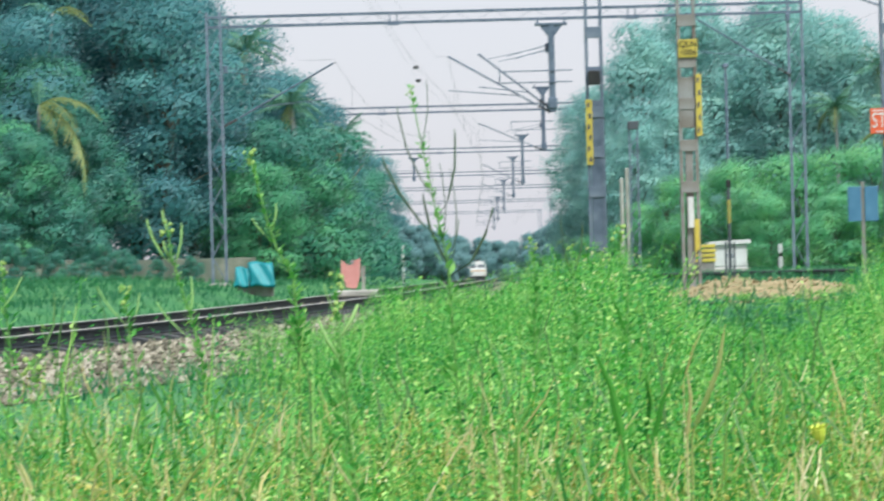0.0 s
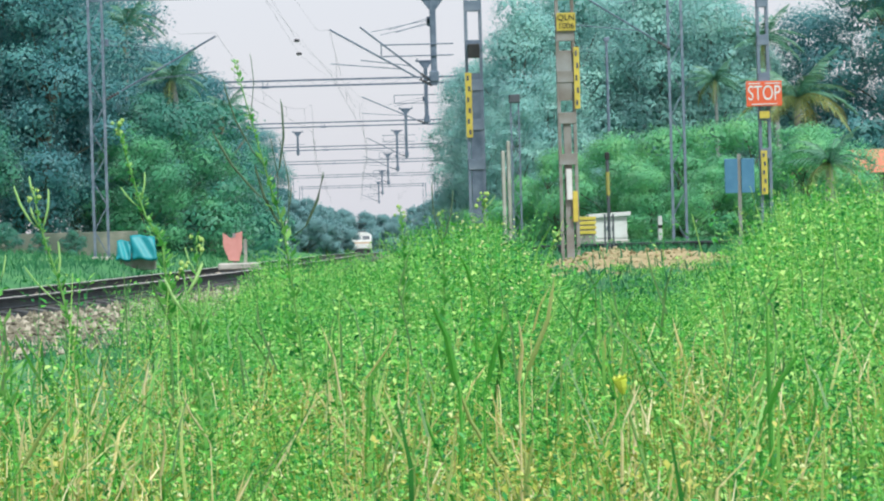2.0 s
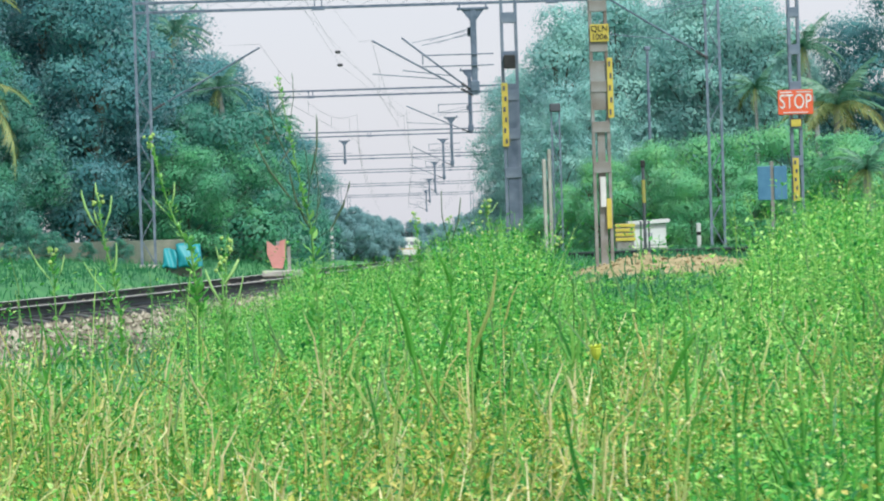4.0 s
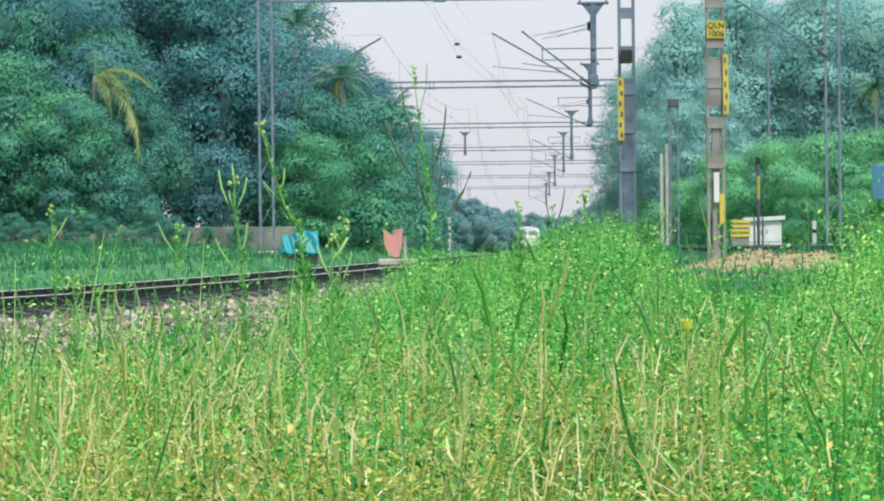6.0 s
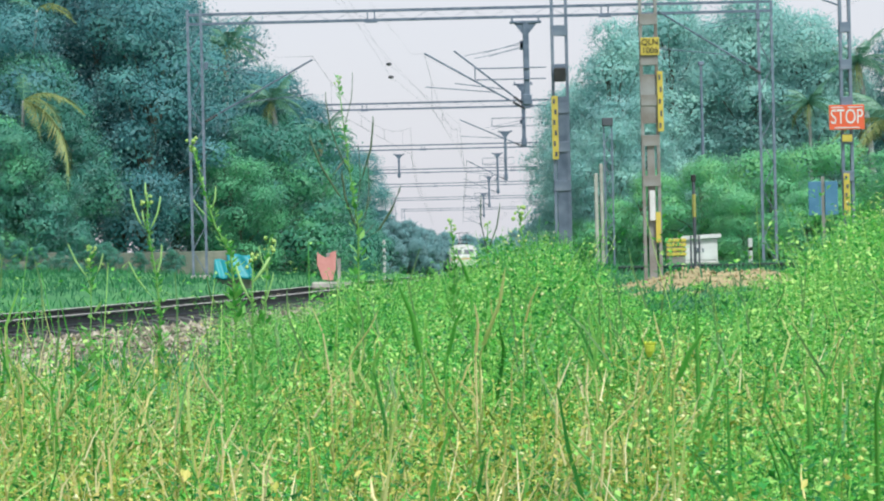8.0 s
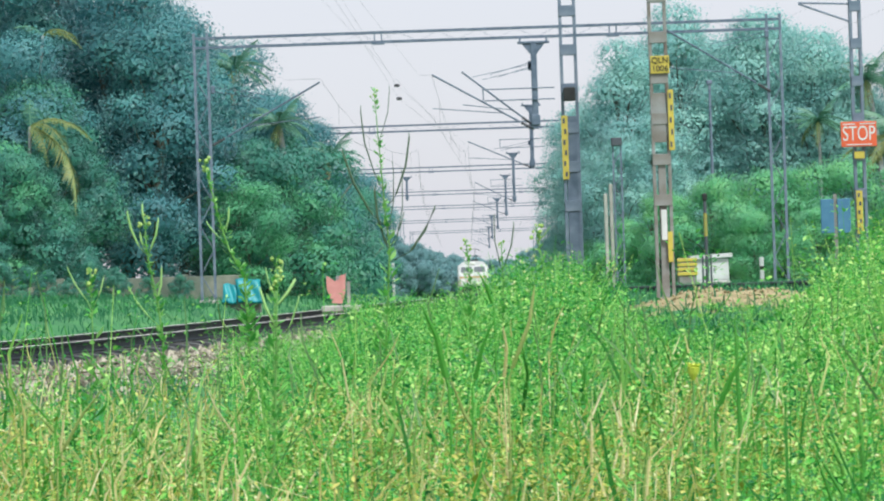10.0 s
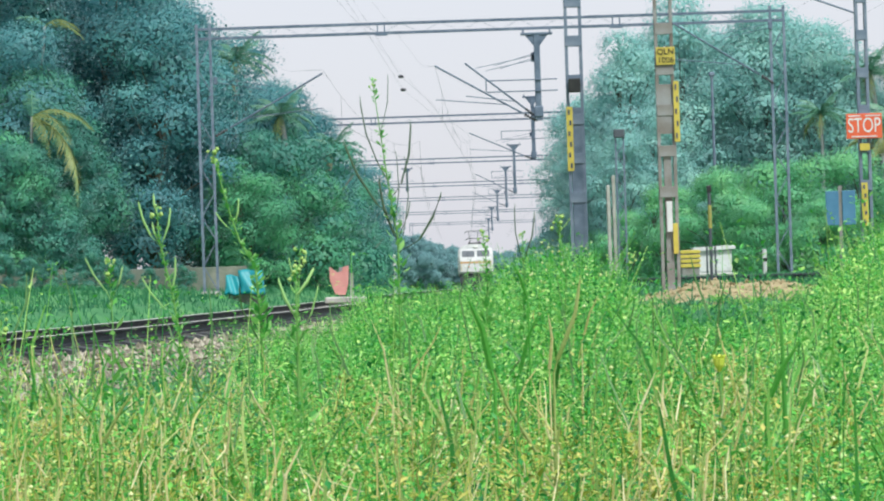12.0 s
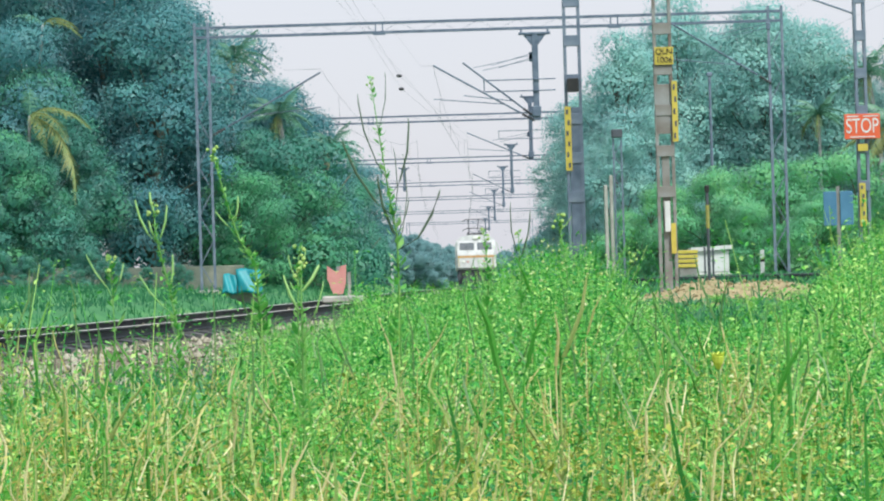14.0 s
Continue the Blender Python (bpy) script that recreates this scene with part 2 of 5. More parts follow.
# ---- mesh building ----
class Shape:
    """Collects faces of one part."""

    def __init__(self):
        self.v, self.f, self.mi = [], [], []

    def add(self, vs, fs, mi=0):
        n = len(self.v)
        self.v += [tuple(p) for p in vs]
        self.f += [tuple(i + n for i in f) for f in fs]
        self.mi += [mi] * len(fs)
        return self

    def box(self, c, s, m=None, bevel=0.0, mi=0):
        bm = bmesh.new()
        bmesh.ops.create_cube(bm, size=1.0, matrix=Matrix.Diagonal((*s, 1)))
        if bevel:
            bmesh.ops.bevel(bm, geom=bm.edges[:], offset=bevel, segments=1, affect="EDGES")
        bm.verts.index_update()
        mm = (m or Matrix.Identity(4))
        self.add([mm @ (v.co + Vector(c)) for v in bm.verts], [[v.index for v in f.verts] for f in bm.faces], mi)
        bm.free()
        return self

    def tube(self, pts, r, n=6, mi=0, caps=True):
        """A tube along points; r a radius or one radius a point."""
        pts = [Vector(p) for p in pts]
        rs = r if isinstance(r, (list, tuple)) else [r] * len(pts)
        vs, fs = [], []
        for i, p in enumerate(pts):
            d = (pts[min(i + 1, len(pts) - 1)] - pts[max(i - 1, 0)]).normalized()
            a = d.cross(Vector((0.13, 0.31, 0.94)) if abs(d.z) < 0.9 else Vector((1, 0.1, 0))).normalized()
            b = d.cross(a)
            for k in range(n):
                w = 2 * math.pi * k / n
                vs.append(p + rs[i] * (math.cos(w) * a + math.sin(w) * b))
        for i in range(len(pts) - 1):
            for k in range(n):
                fs.append((i * n + k, i * n + (k + 1) % n, (i + 1) * n + (k + 1) % n, (i + 1) * n + k))
        if caps:
            fs.append(tuple(range(n))[::-1])
            fs.append(tuple((len(pts) - 1) * n + k for k in range(n)))
        return self.add(vs, fs, mi)

    def lathe(self, c, prof, n=10, mi=0, axis="z"):
        """Rings of (radius, height) round an axis."""
        vs, fs = [], []
        for r, h in prof:
            for k in range(n):
                w = 2 * math.pi * k / n
                p = (r * math.cos(w), r * math.sin(w), h)
                if axis == "x":
                    p = (p[2], p[0], p[1])
                elif axis == "y":
                    p = (p[0], p[2], p[1])
                vs.append(Vector(p) + Vector(c))
        for i in range(len(prof) - 1):
            for k in range(n):
                fs.append((i * n + k, i * n + (k + 1) % n, (i + 1) * n + (k + 1) % n, (i + 1) * n + k))
        fs += [tuple(range(n))[::-1], tuple((len(prof) - 1) * n + k for k in range(n))]
        return self.add(vs, fs, mi)

    def prism(self, outline, y0, y1, mi=0):
        """An outline of (x, z) drawn out from y0 to y1."""
        n = len(outline)
        vs = [(x, y0, z) for x, z in outline] + [(x, y1, z) for x, z in outline]
        fs = [tuple(range(n)), tuple(range(2 * n - 1, n - 1, -1))] + [(i, i + n, (i + 1) % n + n, (i + 1) % n) for i in range(n)]
        return self.add(vs, fs, mi)

    def mesh(self, name, mats, smooth=False):
        me = bpy.data.meshes.new(name)
        me.from_pydata([tuple(p) for p in self.v], [], self.f)
        for m in (mats if isinstance(mats, (list, tuple)) else [mats]):
            me.materials.append(m)
        me.polygons.foreach_set("material_index", self.mi)
        if smooth:
            me.polygons.foreach_set("use_smooth", [True] * len(self.f))
        me.update()
        return me


def part(name, shape, mats, parent=None, label="", smooth=False):
    data = shape if isinstance(shape, bpy.types.Mesh) else shape.mesh(name, mats, smooth)
    ob = new(name, data)
    if parent is not None:
        ob.parent = parent
    if label:
        ob["label"] = label
    return ob


def thing(name, label, category, m=None, group="", kind=""):
    ob = new(name)
    ob.empty_display_size = 0.2
    if m is not None:
        ob.matrix_basis = m
    return tagged(ob, label, category, group, kind)


def fast_mesh(name, verts, quads, mat, tris=None):
    """A mesh straight from arrays of places and corner numbers."""
    me = bpy.data.meshes.new(name)
    faces = quads.tolist() + (tris.tolist() if tris is not None else [])
    me.from_pydata(verts.tolist(), [], faces)
    me.materials.append(mat)
    me.update()
    return me


def lerp(x, xs, ys):
    return float(np.interp(x, xs, ys))


# ---- the lie of the land ----
TRACK_Y = (24, 30, 35, 41.8, 47.6, 58, 72, 90, 120, 155, 192, 225, 275, 342, 425, 520)
TRACK_X = (-11.2, -8.75, -6.97, -5.36, -4.28, -2.84, -1.5, -0.5, 0.7, 1.7, 2.55, 2.7, 2.84, 3.4, 4.4, 5.3)
TRACK_Z = (0.6, 0.6, 0.6, 0.6, 0.6, 0.58, 0.52, 0.38, 0.1, -0.3, -0.7, -1.15, -2.2, -3.1, -4.6, -6.1)


def track_at(y):
    return lerp(y, TRACK_Y, TRACK_X), lerp(y, TRACK_Y, TRACK_Z)


def smooth(a, b, x):
    t = min(1.0, max(0.0, (x - a) / (b - a)))
    return t * t * (3 - 2 * t)


def ground_z(x, y):
    """Height of the ground: a verge by the camera, a shallow ditch before the ballast, a higher yard beyond."""
    tx, tz = track_at(min(520, max(24, y)))
    side = x - tx
    far = lerp(y, (0, 60, 110, 200, 420, 700, 2500), (0.4, 0.42, 0.2, -1.2, -5.2, -6.5, -8))
    yard = 0.32 * smooth(30, 44, y) * smooth(2.0, 4.5, x) * (1 - smooth(90, 220, y))
    ditch = -0.38 * smooth(9, 15, y) * (1 - smooth(0.9, 2.5, x + 0.035 * y + 1.2)) * (1 - smooth(40, 60, y))
    left = (0.3 * smooth(2.3, 3.8, -side)) * smooth(28, 40, y) + 0.3 * smooth(4, 8, -side) * smooth(40, 70, y)
    bed = max(0.0, 1 - smooth(1.5, 3.6, abs(side))) if y > 24 else 0.0
    base = far + yard + (ditch if side > 0 else 0) + left + 0.05 * noise.noise((x * 0.4, y * 0.15, 0))
    heap = (0.2 + 0.12 * noise.noise((x * 1.6, y * 0.9, 2))) * math.exp(-(((x - 5.0) / 1.9) ** 2 + ((y - 44) / 3.6) ** 2))
    return base * (1 - bed) + (tz - 0.3 + 0.13 * (1 - smooth(0.6, 0.95, abs(side)))) * bed + heap


def build_ground():
    ys = np.unique(np.concatenate([np.arange(-30, 0, 5), np.arange(0, 80, 0.8), np.arange(80, 240, 4), np.arange(240, 560, 16), np.arange(560, 2600, 120)]))
    half = np.concatenate([np.arange(0, 14, 0.4), np.arange(14, 40, 2.5), np.array([40, 60, 100, 180, 320, 600, 1200, 2400])])
    xs = np.concatenate([-half[:0:-1], half])
    v = [(x, y, ground_z(x, y)) for y in ys for x in xs]
    n = len(xs)
    s = Shape()
    f = [(j * n + i, j * n + i + 1, (j + 1) * n + i + 1, (j + 1) * n + i) for j in range(len(ys) - 1) for i in range(n - 1)]
    mi = []
    for a in f:
        cx, cy = (v[a[0]][0] + v[a[2]][0]) / 2, (v[a[0]][1] + v[a[2]][1]) / 2
        tx, _ = track_at(min(520, max(24, cy)))
        d = cx - tx
        on_bed = cy > 24 and (-2.4 < d < 2.9 + 0.3 * noise.noise((cx, cy, 3)))
        on_heap = ((cx - 5.0) / 1.7) ** 2 + ((cy - 44) / 4.5) ** 2 < 1.1 + 0.9 * noise.noise((cx * 2, cy, 5))
        mi.append(1 if on_bed else 2 if on_heap else 0)
    s.v, s.f, s.mi = v, f, mi
    ob = part("ground", s, [M_SOIL, M_BALLAST, M_EARTH], smooth=True)
    tagged(ob, "rough grassy ground with ballast and bare earth", "ground", kind="structure")


build_ground()


# ---- the track ----
def rail_shape(side, y0, y1, step):
    prof = [(-0.068, 0), (0.068, 0), (0.068, 0.012), (0.012, 0.03), (0.012, 0.12), (0.036, 0.135), (0.036, 0.165), (0.026, 0.172), (-0.026, 0.172), (-0.036, 0.165), (-0.036, 0.135), (-0.012, 0.12), (-0.012, 0.03), (-0.068, 0.012)]
    n = len(prof)
    s = Shape()
    vs, fs, mi = [], [], []
    ys = np.arange(y0, y1, step)
    for k, y in enumerate(ys):
        x, z = track_at(y)
        x2, _ = track_at(y + 1)
        a = math.atan(x2 - x)
        for px, pz in prof:
            vs.append((x + math.cos(a) * (side + px), y - math.sin(a) * (side + px), z - 0.172 + pz))
    for k in range(len(ys) - 1):
        for i in range(n):
            fs.append((k * n + i, k * n + (i + 1) % n, (k + 1) * n + (i + 1) % n, (k + 1) * n + i))
            mi.append(1 if i in (6, 7, 8) else 0)
    s.v, s.f, s.mi = vs, fs, mi
    return s


def build_track():
    root = thing("railway_track", "single railway track on shade-darkened sleepers curving through ballast", "railway track", kind="structure")
    part("rail", rail_shape(-0.86, 25, 500, 1.0), [M_RAIL, M_RAILTOP], root, "steel rail with shade painted into its dark sides and a worn head")
    part("rail", rail_shape(0.86, 25, 500, 1.0), [M_RAIL, M_RAILTOP], root, "steel rail with shade painted into its dark sides and a worn head")
    sl = Shape().prism([(-1.37, -0.2), (1.37, -0.2), (1.35, -0.02), (1.1, 0.02), (0.6, 0.02), (0.45, -0.03), (-0.45, -0.03), (-0.6, 0.02), (-1.1, 0.02), (-1.35, -0.02)], -0.12, 0.12)
    me = sl.mesh("sleeper", M_SLEEPER)
    y = 26.0
    while y < 130:
        x, z = track_at(y)
        x2, _ = track_at(y + 1)
        ob = part("sleeper", me, None, root)
        ob.matrix_basis = pose(x, y, z - 0.2, 0, 0, -math.degrees(math.atan(x2 - x)))
        y += 0.62


build_track()


def build_ballast_stones():
    """Loose stones along the shoulder nearest the camera."""
    rng = np.random.default_rng(4)
    octa = np.array([(1, 0, 0), (-1, 0, 0), (0, 1, 0), (0, -1, 0), (0, 0, 1), (0, 0, -1)], float)
    tri = np.array([(0, 2, 4), (2, 1, 4), (1, 3, 4), (3, 0, 4), (2, 0, 5), (1, 2, 5), (3, 1, 5), (0, 3, 5)])
    vs, fs = [], []
    for k in range(9000):
        y = 25 + 40 * rng.random() ** 1.6
        tx, _ = track_at(y)
        x = tx + 1.0 + 3.4 * rng.random() ** 0.8 if rng.random() < 0.85 else tx + rng.uniform(-2.2, 1.2)
        z = ground_z(x, y)
        r = rng.uniform(0.03, 0.075)
        p = octa * rng.uniform(0.6, 1.25, (6, 1)) * r * rng.uniform(0.7, 1.3, 3)
        a = rng.uniform(0, 6.28)
        c, s = math.cos(a), math.sin(a)
        p = p @ np.array([(c, s, 0), (-s, c, 0), (0, 0, 1)]) + (x, y, z + r * 0.3)
        vs.append(p)
        fs.append(tri + 6 * k)
    ob = new("ballast_stones", fast_mesh("ballast_stones", np.concatenate(vs), np.concatenate(fs), M_BALLAST))
    tagged(ob, "loose grey and brown crushed stone along the track", "ballast", kind="stuff")


build_ballast_stones()


def build_clods():
    """Clods and pebbles on the patch of bare earth."""
    rng = np.random.default_rng(8)
    octa = np.array([(1, 0, 0), (-1, 0, 0), (0, 1, 0), (0, -1, 0), (0, 0, 1), (0, 0, -1)], float)
    tri = np.array([(0, 2, 4), (2, 1, 4), (1, 3, 4), (3, 0, 4), (2, 0, 5), (1, 2, 5), (3, 1, 5), (0, 3, 5)])
    vs, fs = [], []
    for k in range(450):
        x, y = 5.0 + rng.normal() * 0.9, 43.5 + rng.normal() * 2.2
        r = rng.uniform(0.012, 0.04)
        vs.append(octa * rng.uniform(0.6, 1.3, (6, 1)) * r + (x, y, ground_z(x, y) + r * 0.3))
        fs.append(tri + 6 * k)
    ob = new("earth_clods", fast_mesh("earth_clods", np.concatenate(vs), np.concatenate(fs), M_CLOD))
    tagged(ob, "loose brown clods on bare earth", "earth", kind="stuff")


build_clods()


# ---- overhead line portals ----
def lattice_leg(s, x0, x1, y, z0, z1, w=0.07, step=0.7):
    """Two uprights with zigzag bracing between them."""
    for x in (x0, x1):
        s.box((x, y, (z0 + z1) / 2), (w, w * 1.3, z1 - z0))
    z, flip = z0 + 0.2, False
    while z + step < z1:
        a, b = ((x0, x1) if flip else (x1, x0))
        s.tube([(a, y, z), (b, y, z + step)], 0.018, 4)
        z += step
        flip = not flip


def drop_arm(parent, x, y, ztop, zbot, head=0.9):
    s = Shape()
    s.box((x, y, ztop), (head, 0.16, 0.07), bevel=0.01)
    s.prism([(x - head * 0.35, ztop - 0.04), (x + head * 0.35, ztop - 0.04), (x + 0.1, ztop - 0.32), (x - 0.1, ztop - 0.32)], y - 0.05, y + 0.05)
    s.box((x, y, (ztop + zbot) / 2), (0.17, 0.15, ztop - zbot), bevel=0.012)
    s.box((x, y, zbot + 0.25), (0.26, 0.22, 0.3), bevel=0.02)
    for dx in (-head * 0.42, head * 0.42):
        s.box((x + dx, y, ztop + 0.07), (0.05, 0.06, 0.12))
    part("drop_arm", s, M_DARKSTEEL, parent, "grey steel dropper post under the beam")
    for k, f in enumerate((0.53, 0.66)):
        z = ztop + (zbot - ztop) * f
        part("steady_arm", Shape().tube([(x - 1.5 + 0.06 * k, y - 0.1, z), (x + 0.55, y - 0.1, z)], 0.018, 5), M_DARKSTEEL, parent)
    za, zb = ztop + (zbot - ztop) * 0.53, ztop + (zbot - ztop) * 0.66
    part("arm_link", Shape().tube([(x - 1.47, y - 0.1, za), (x - 1.47, y - 0.1, zb)], 0.016, 5), M_DARKSTEEL, parent)


def cantilever(parent, x0, x1, y, zlow, zhigh, ztie):
    """A sloping bracket tube, its two stays, a registration arm and the insulators at its foot."""
    d = 1 if x1 > x0 else -1
    foot, tip = Vector((x0, y, zlow)), Vector((x1, y, zhigh))
    s = Shape()
    s.tube([foot.lerp(tip, 0.14), tip], 0.026, 6)
    for k, f in enumerate((0.6, 0.5)):
        end = foot.lerp(tip, f)
        s.tube([(x0 + d * 0.1, y, ztie - 0.12 * k), (end.x, y, ztie - 0.3 - 0.08 * k)], 0.009, 5)
    s.tube([foot.lerp(tip, 0.3), (x1, y, zlow + (zhigh - zlow) * 0.42)], 0.014, 5)
    part("bracket", s, M_DARKSTEEL, parent, "sloping steel bracket tube")
    turn = (tip - foot).to_track_quat("Z", "Y").to_matrix().to_4x4()
    ribs = [(0.02, 0.0)]
    for k in range(5):
        ribs += [(0.025, 0.03 + 0.08 * k), (0.055, 0.06 + 0.08 * k), (0.025, 0.09 + 0.08 * k)]
    ob = part("insulator", Shape().lathe((0, 0, 0), ribs, 8), M_INSUL, parent, "ribbed dark porcelain insulator")
    ob.matrix_basis = Matrix.Translation(foot) @ turn
    part("stay_clamp", Shape().box((x0 + d * 0.06, y, ztie - 0.06), (0.12, 0.08, 0.22), bevel=0.02), M_DARKSTEEL, parent)


def portal(y, xl, xr, ztop, arms, brackets, detail):
    root = thing("overhead_line_portal", "grey steel portal spanning the tracks with overhead line brackets", "line portal", group="portals over the line")
    for x, sgn in ((xl, 1), (xr, -1)):
        s = Shape()
        lattice_leg(s, x - 0.19, x + 0.19, y, ground_z(x, y) - 0.1, ztop + 0.15)
        part("column", s, M_STEEL, root)
        part("footing", Shape().box((x, y, ground_z(x, y) - 0.12), (0.6, 0.6, 0.4), bevel=0.04), M_CONC, root, "concrete footing")
    for dz, nm in ((0, "top_chord"), (-0.27, "bottom_chord")):
        s = Shape().box(((xl + xr) / 2, y, ztop + dz), (xr - xl + 0.3, 0.09, 0.075))
        part(nm, s, M_DARKSTEEL, root)
    s = Shape()
    if detail:
        n = int((xr - xl) / 0.55)
        for k in range(n):
            a, b = xl + (xr - xl) * k / n, xl + (xr - xl) * (k + 1) / n
            s.tube([(a, y + 0.1, ztop - (0.27 if k % 2 else 0)), (b, y + 0.1, ztop - (0 if k % 2 else 0.27))], 0.004, 4)
        tagged(part("lacing", s, M_DARKSTEEL, root), kind="stuff")
    for fr in (0.31, 0.72):
        s = Shape()
        x = xl + (xr - xl) * fr
        for dx in (-0.1, 0.1):
            s.box((x + dx, y, ztop - 0.13), (0.035, 0.07, 0.3))
        s.box((x, y, ztop - 0.31), (0.36, 0.12, 0.06))
        part("clamp", s, M_DARKSTEEL, root)
    for x, zt, zb in arms:
        drop_arm(root, x, y - 0.12, zt, zb)
    for x0, x1, zl, zh, zt in brackets:
        cantilever(root, x0, x1, y - 0.05, zl, zh, zt)
    return root


portal(72, -6.65, 9.64, 8.26, [(2.8, 7.82, 5.36)], [(-6.4, -3.3, 5.2, 6.9, 6.85), (2.75, -0.1, 5.35, 7.0, 7.2), (2.75, 0.75, 5.45, 7.05, 7.25), (9.5, 6.6, 6.2, 8.05, 7.9)], True)
portal(117, -8.9, 9.8, 8.14, [(4.25, 8.87, 5.95)], [(4.2, 1.3, 6.0, 7.3, 7.2)], True)
portal(162, -5.9, 11.0, 7.96, [(4.6, 8.68, 5.54)], [(4.6, 2.1, 5.6, 6.9, 6.9)], False)
portal(207, -6.0, 11.2, 7.78, [(5.15, 8.9, 5.58), (-2.9, 9.0, 7.1)], [(5.1, 2.4, 5.7, 6.9, 6.9)], False)
portal(252, -5.2, 11.6, 7.69, [(5.34, 8.23, 5.15)], [(5.3, 2.8, 5.4, 6.5, 6.5)], False)
portal(300, -5.0, 12.0, 7.2, [(5.65, 7.5, 4.7)], [(5.6, 3.2, 4.9, 6.0, 6.0)], False)
portal(350, -4.6, 12.4, 6.6, [(6.1, 7.0, 4.0)], [(6.0, 3.6, 4.3, 5.4, 5.4)], False)


def overhead_wires():
    stops = [(20, 0.0), (72, 0.0), (117, 0.0), (162, -0.15), (207, -0.3), (252, -0.4), (300, -0.9), (350, -1.5)]
    xs = {"a": (-2.6, -0.1, 1.3, 2.1, 2.4, 2.8, 3.2, 3.6), "b": (-8.0, -3.3, -1.0, -1.2, -1.2, -1.0, -0.8, -0.4), "c": (9.0, 6.6, 6.4, 7.2, 7.4, 7.8, 8.2, 8.6)}
    for key, row in xs.items():
        root = thing("overhead_wire", "thin dark catenary and contact wire between the portals", "overhead wire", group="overhead wires")
        con, cat = Shape(), Shape()
        pc, pm = [], []
        for k in range(len(row) - 1):
            (ya, za), (yb, zb) = stops[k], stops[k + 1]
            for q in range(8):
                f = q / 8
                x, y, z = row[k] + (row[k + 1] - row[k]) * f, ya + (yb - ya) * f, za + (zb - za) * f
                sag = 0.9 * (1 - (2 * f - 1) ** 2) if k else 0.5
                pc.append((x, y, 5.75 + z))
                pm.append((x, y, 7.0 + z - sag))
                if k and q % 2:
                    part("dropper", Shape().tube([(x, y, 5.75 + z), (x, y, 7.0 + z - sag)], 0.004, 3), M_WIRE, root)
        con.tube(pc, [0.0018] * 8 + [0.006] * (len(pc) - 8), 4)
        cat.tube(pm, [0.0018] * 8 + [0.005] * (len(pm) - 8), 4)
        part("contact_wire", con, M_WIRE, root)
        part("catenary_wire", cat, M_WIRE, root)


overhead_wires()


def strain_insulators():
    """Two insulators cut into a thin cross wire, with the wire that carries them."""
    root = thing("strain_insulator_wire", "thin span wires with two dark ribbed insulators", "insulator wire")
    part("span_wire", Shape().tube([(-3.2, 40, 8.9), (-0.8, 54, 5.43), (0.9, 72, 4.9)], 0.0022, 4), M_WIRE, root)
    part("span_wire", Shape().tube([(-3.1, 40, 8.5), (-0.76, 54, 5.15), (0.9, 72, 4.7)], 0.0022, 4), M_WIRE, root)
    for x, z in ((-0.8, 5.43), (-0.76, 5.15)):
        s = Shape().lathe((x, 54, z), [(0.015, -0.06), (0.036, -0.04), (0.025, -0.025), (0.045, 0), (0.025, 0.025), (0.036, 0.04), (0.015, 0.06)], 10, axis="x")
        part("insulator", s, M_INSUL, root, "dark ribbed porcelain insulator")


strain_insulators()


# ---- batten masts near the camera ----
def text_part(name, body, size, m, mat, parent):
    cu = bpy.data.curves.new(name, "FONT")
    cu.body, cu.size, cu.extrude, cu.align_x, cu.align_y = body, size, 0.002, "CENTER", "CENTER"
    tmp = bpy.data.objects.new(name, cu)
    scene.collection.objects.link(tmp)
    me = bpy.data.meshes.new_from_object(tmp.evaluated_get(bpy.context.evaluated_depsgraph_get()))
    bpy.data.objects.remove(tmp)
    me.materials.clear()
    me.materials.append(mat)
    ob = new(name, me)
    ob.parent = parent
    ob.matrix_basis = m
    return ob


def batten_mast(x, y, z0, z1, width, label, mat, batten_from=2.0):
    root = thing("batten_mast", label, "line mast", group="batten masts")
    for dx in (-width / 2, width / 2):
        s = Shape()
        s.box((x + dx, y, (z0 + z1) / 2), (0.016, 0.12, z1 - z0))
        inw = -1 if dx > 0 else 1
        for dy in (-0.054, 0.054):
            s.box((x + dx + inw * 0.028, y + dy, (z0 + z1) / 2), (0.04, 0.012, z1 - z0))
        part("upright", s, mat, root)
    z = z0 + batten_from
    me = Shape().box((0, 0, 0), (width, 0.01, 0.2), bevel=0.003).mesh("batten", mat)
    while z < z1 + 0.05:
        for dy in (-0.068, 0.068):
            ob = part("batten", me, None, root)
            ob.location = (x, y + dy, min(z, z1 - 0.1))
        z += 0.74
    part("footing", Shape().box((x, y, z0 - 0.05), (0.5, 0.5, 0.4), bevel=0.04), M_CONC, root, "mossy concrete footing")
    return root


def number_strip(parent, x, y, z0, z1, w, count):
    """A yellow strip with figures that cannot be read, drawn as bars."""
    pl = part("number_strip", Shape().box((x, y, (z0 + z1) / 2), (w, 0.012, z1 - z0), bevel=0.003), M_YELLOW, parent, "yellow enamel number strip")
    for k in range(count):
        z = z1 - (k + 0.5) * (z1 - z0) / count
        part("bar", Shape().box((x + 0.1 * w * (k % 2 * 2 - 1), y - 0.009, z), (w * 0.36, 0.006, (z1 - z0) / count * 0.46)), M_GREYBLUE, pl)


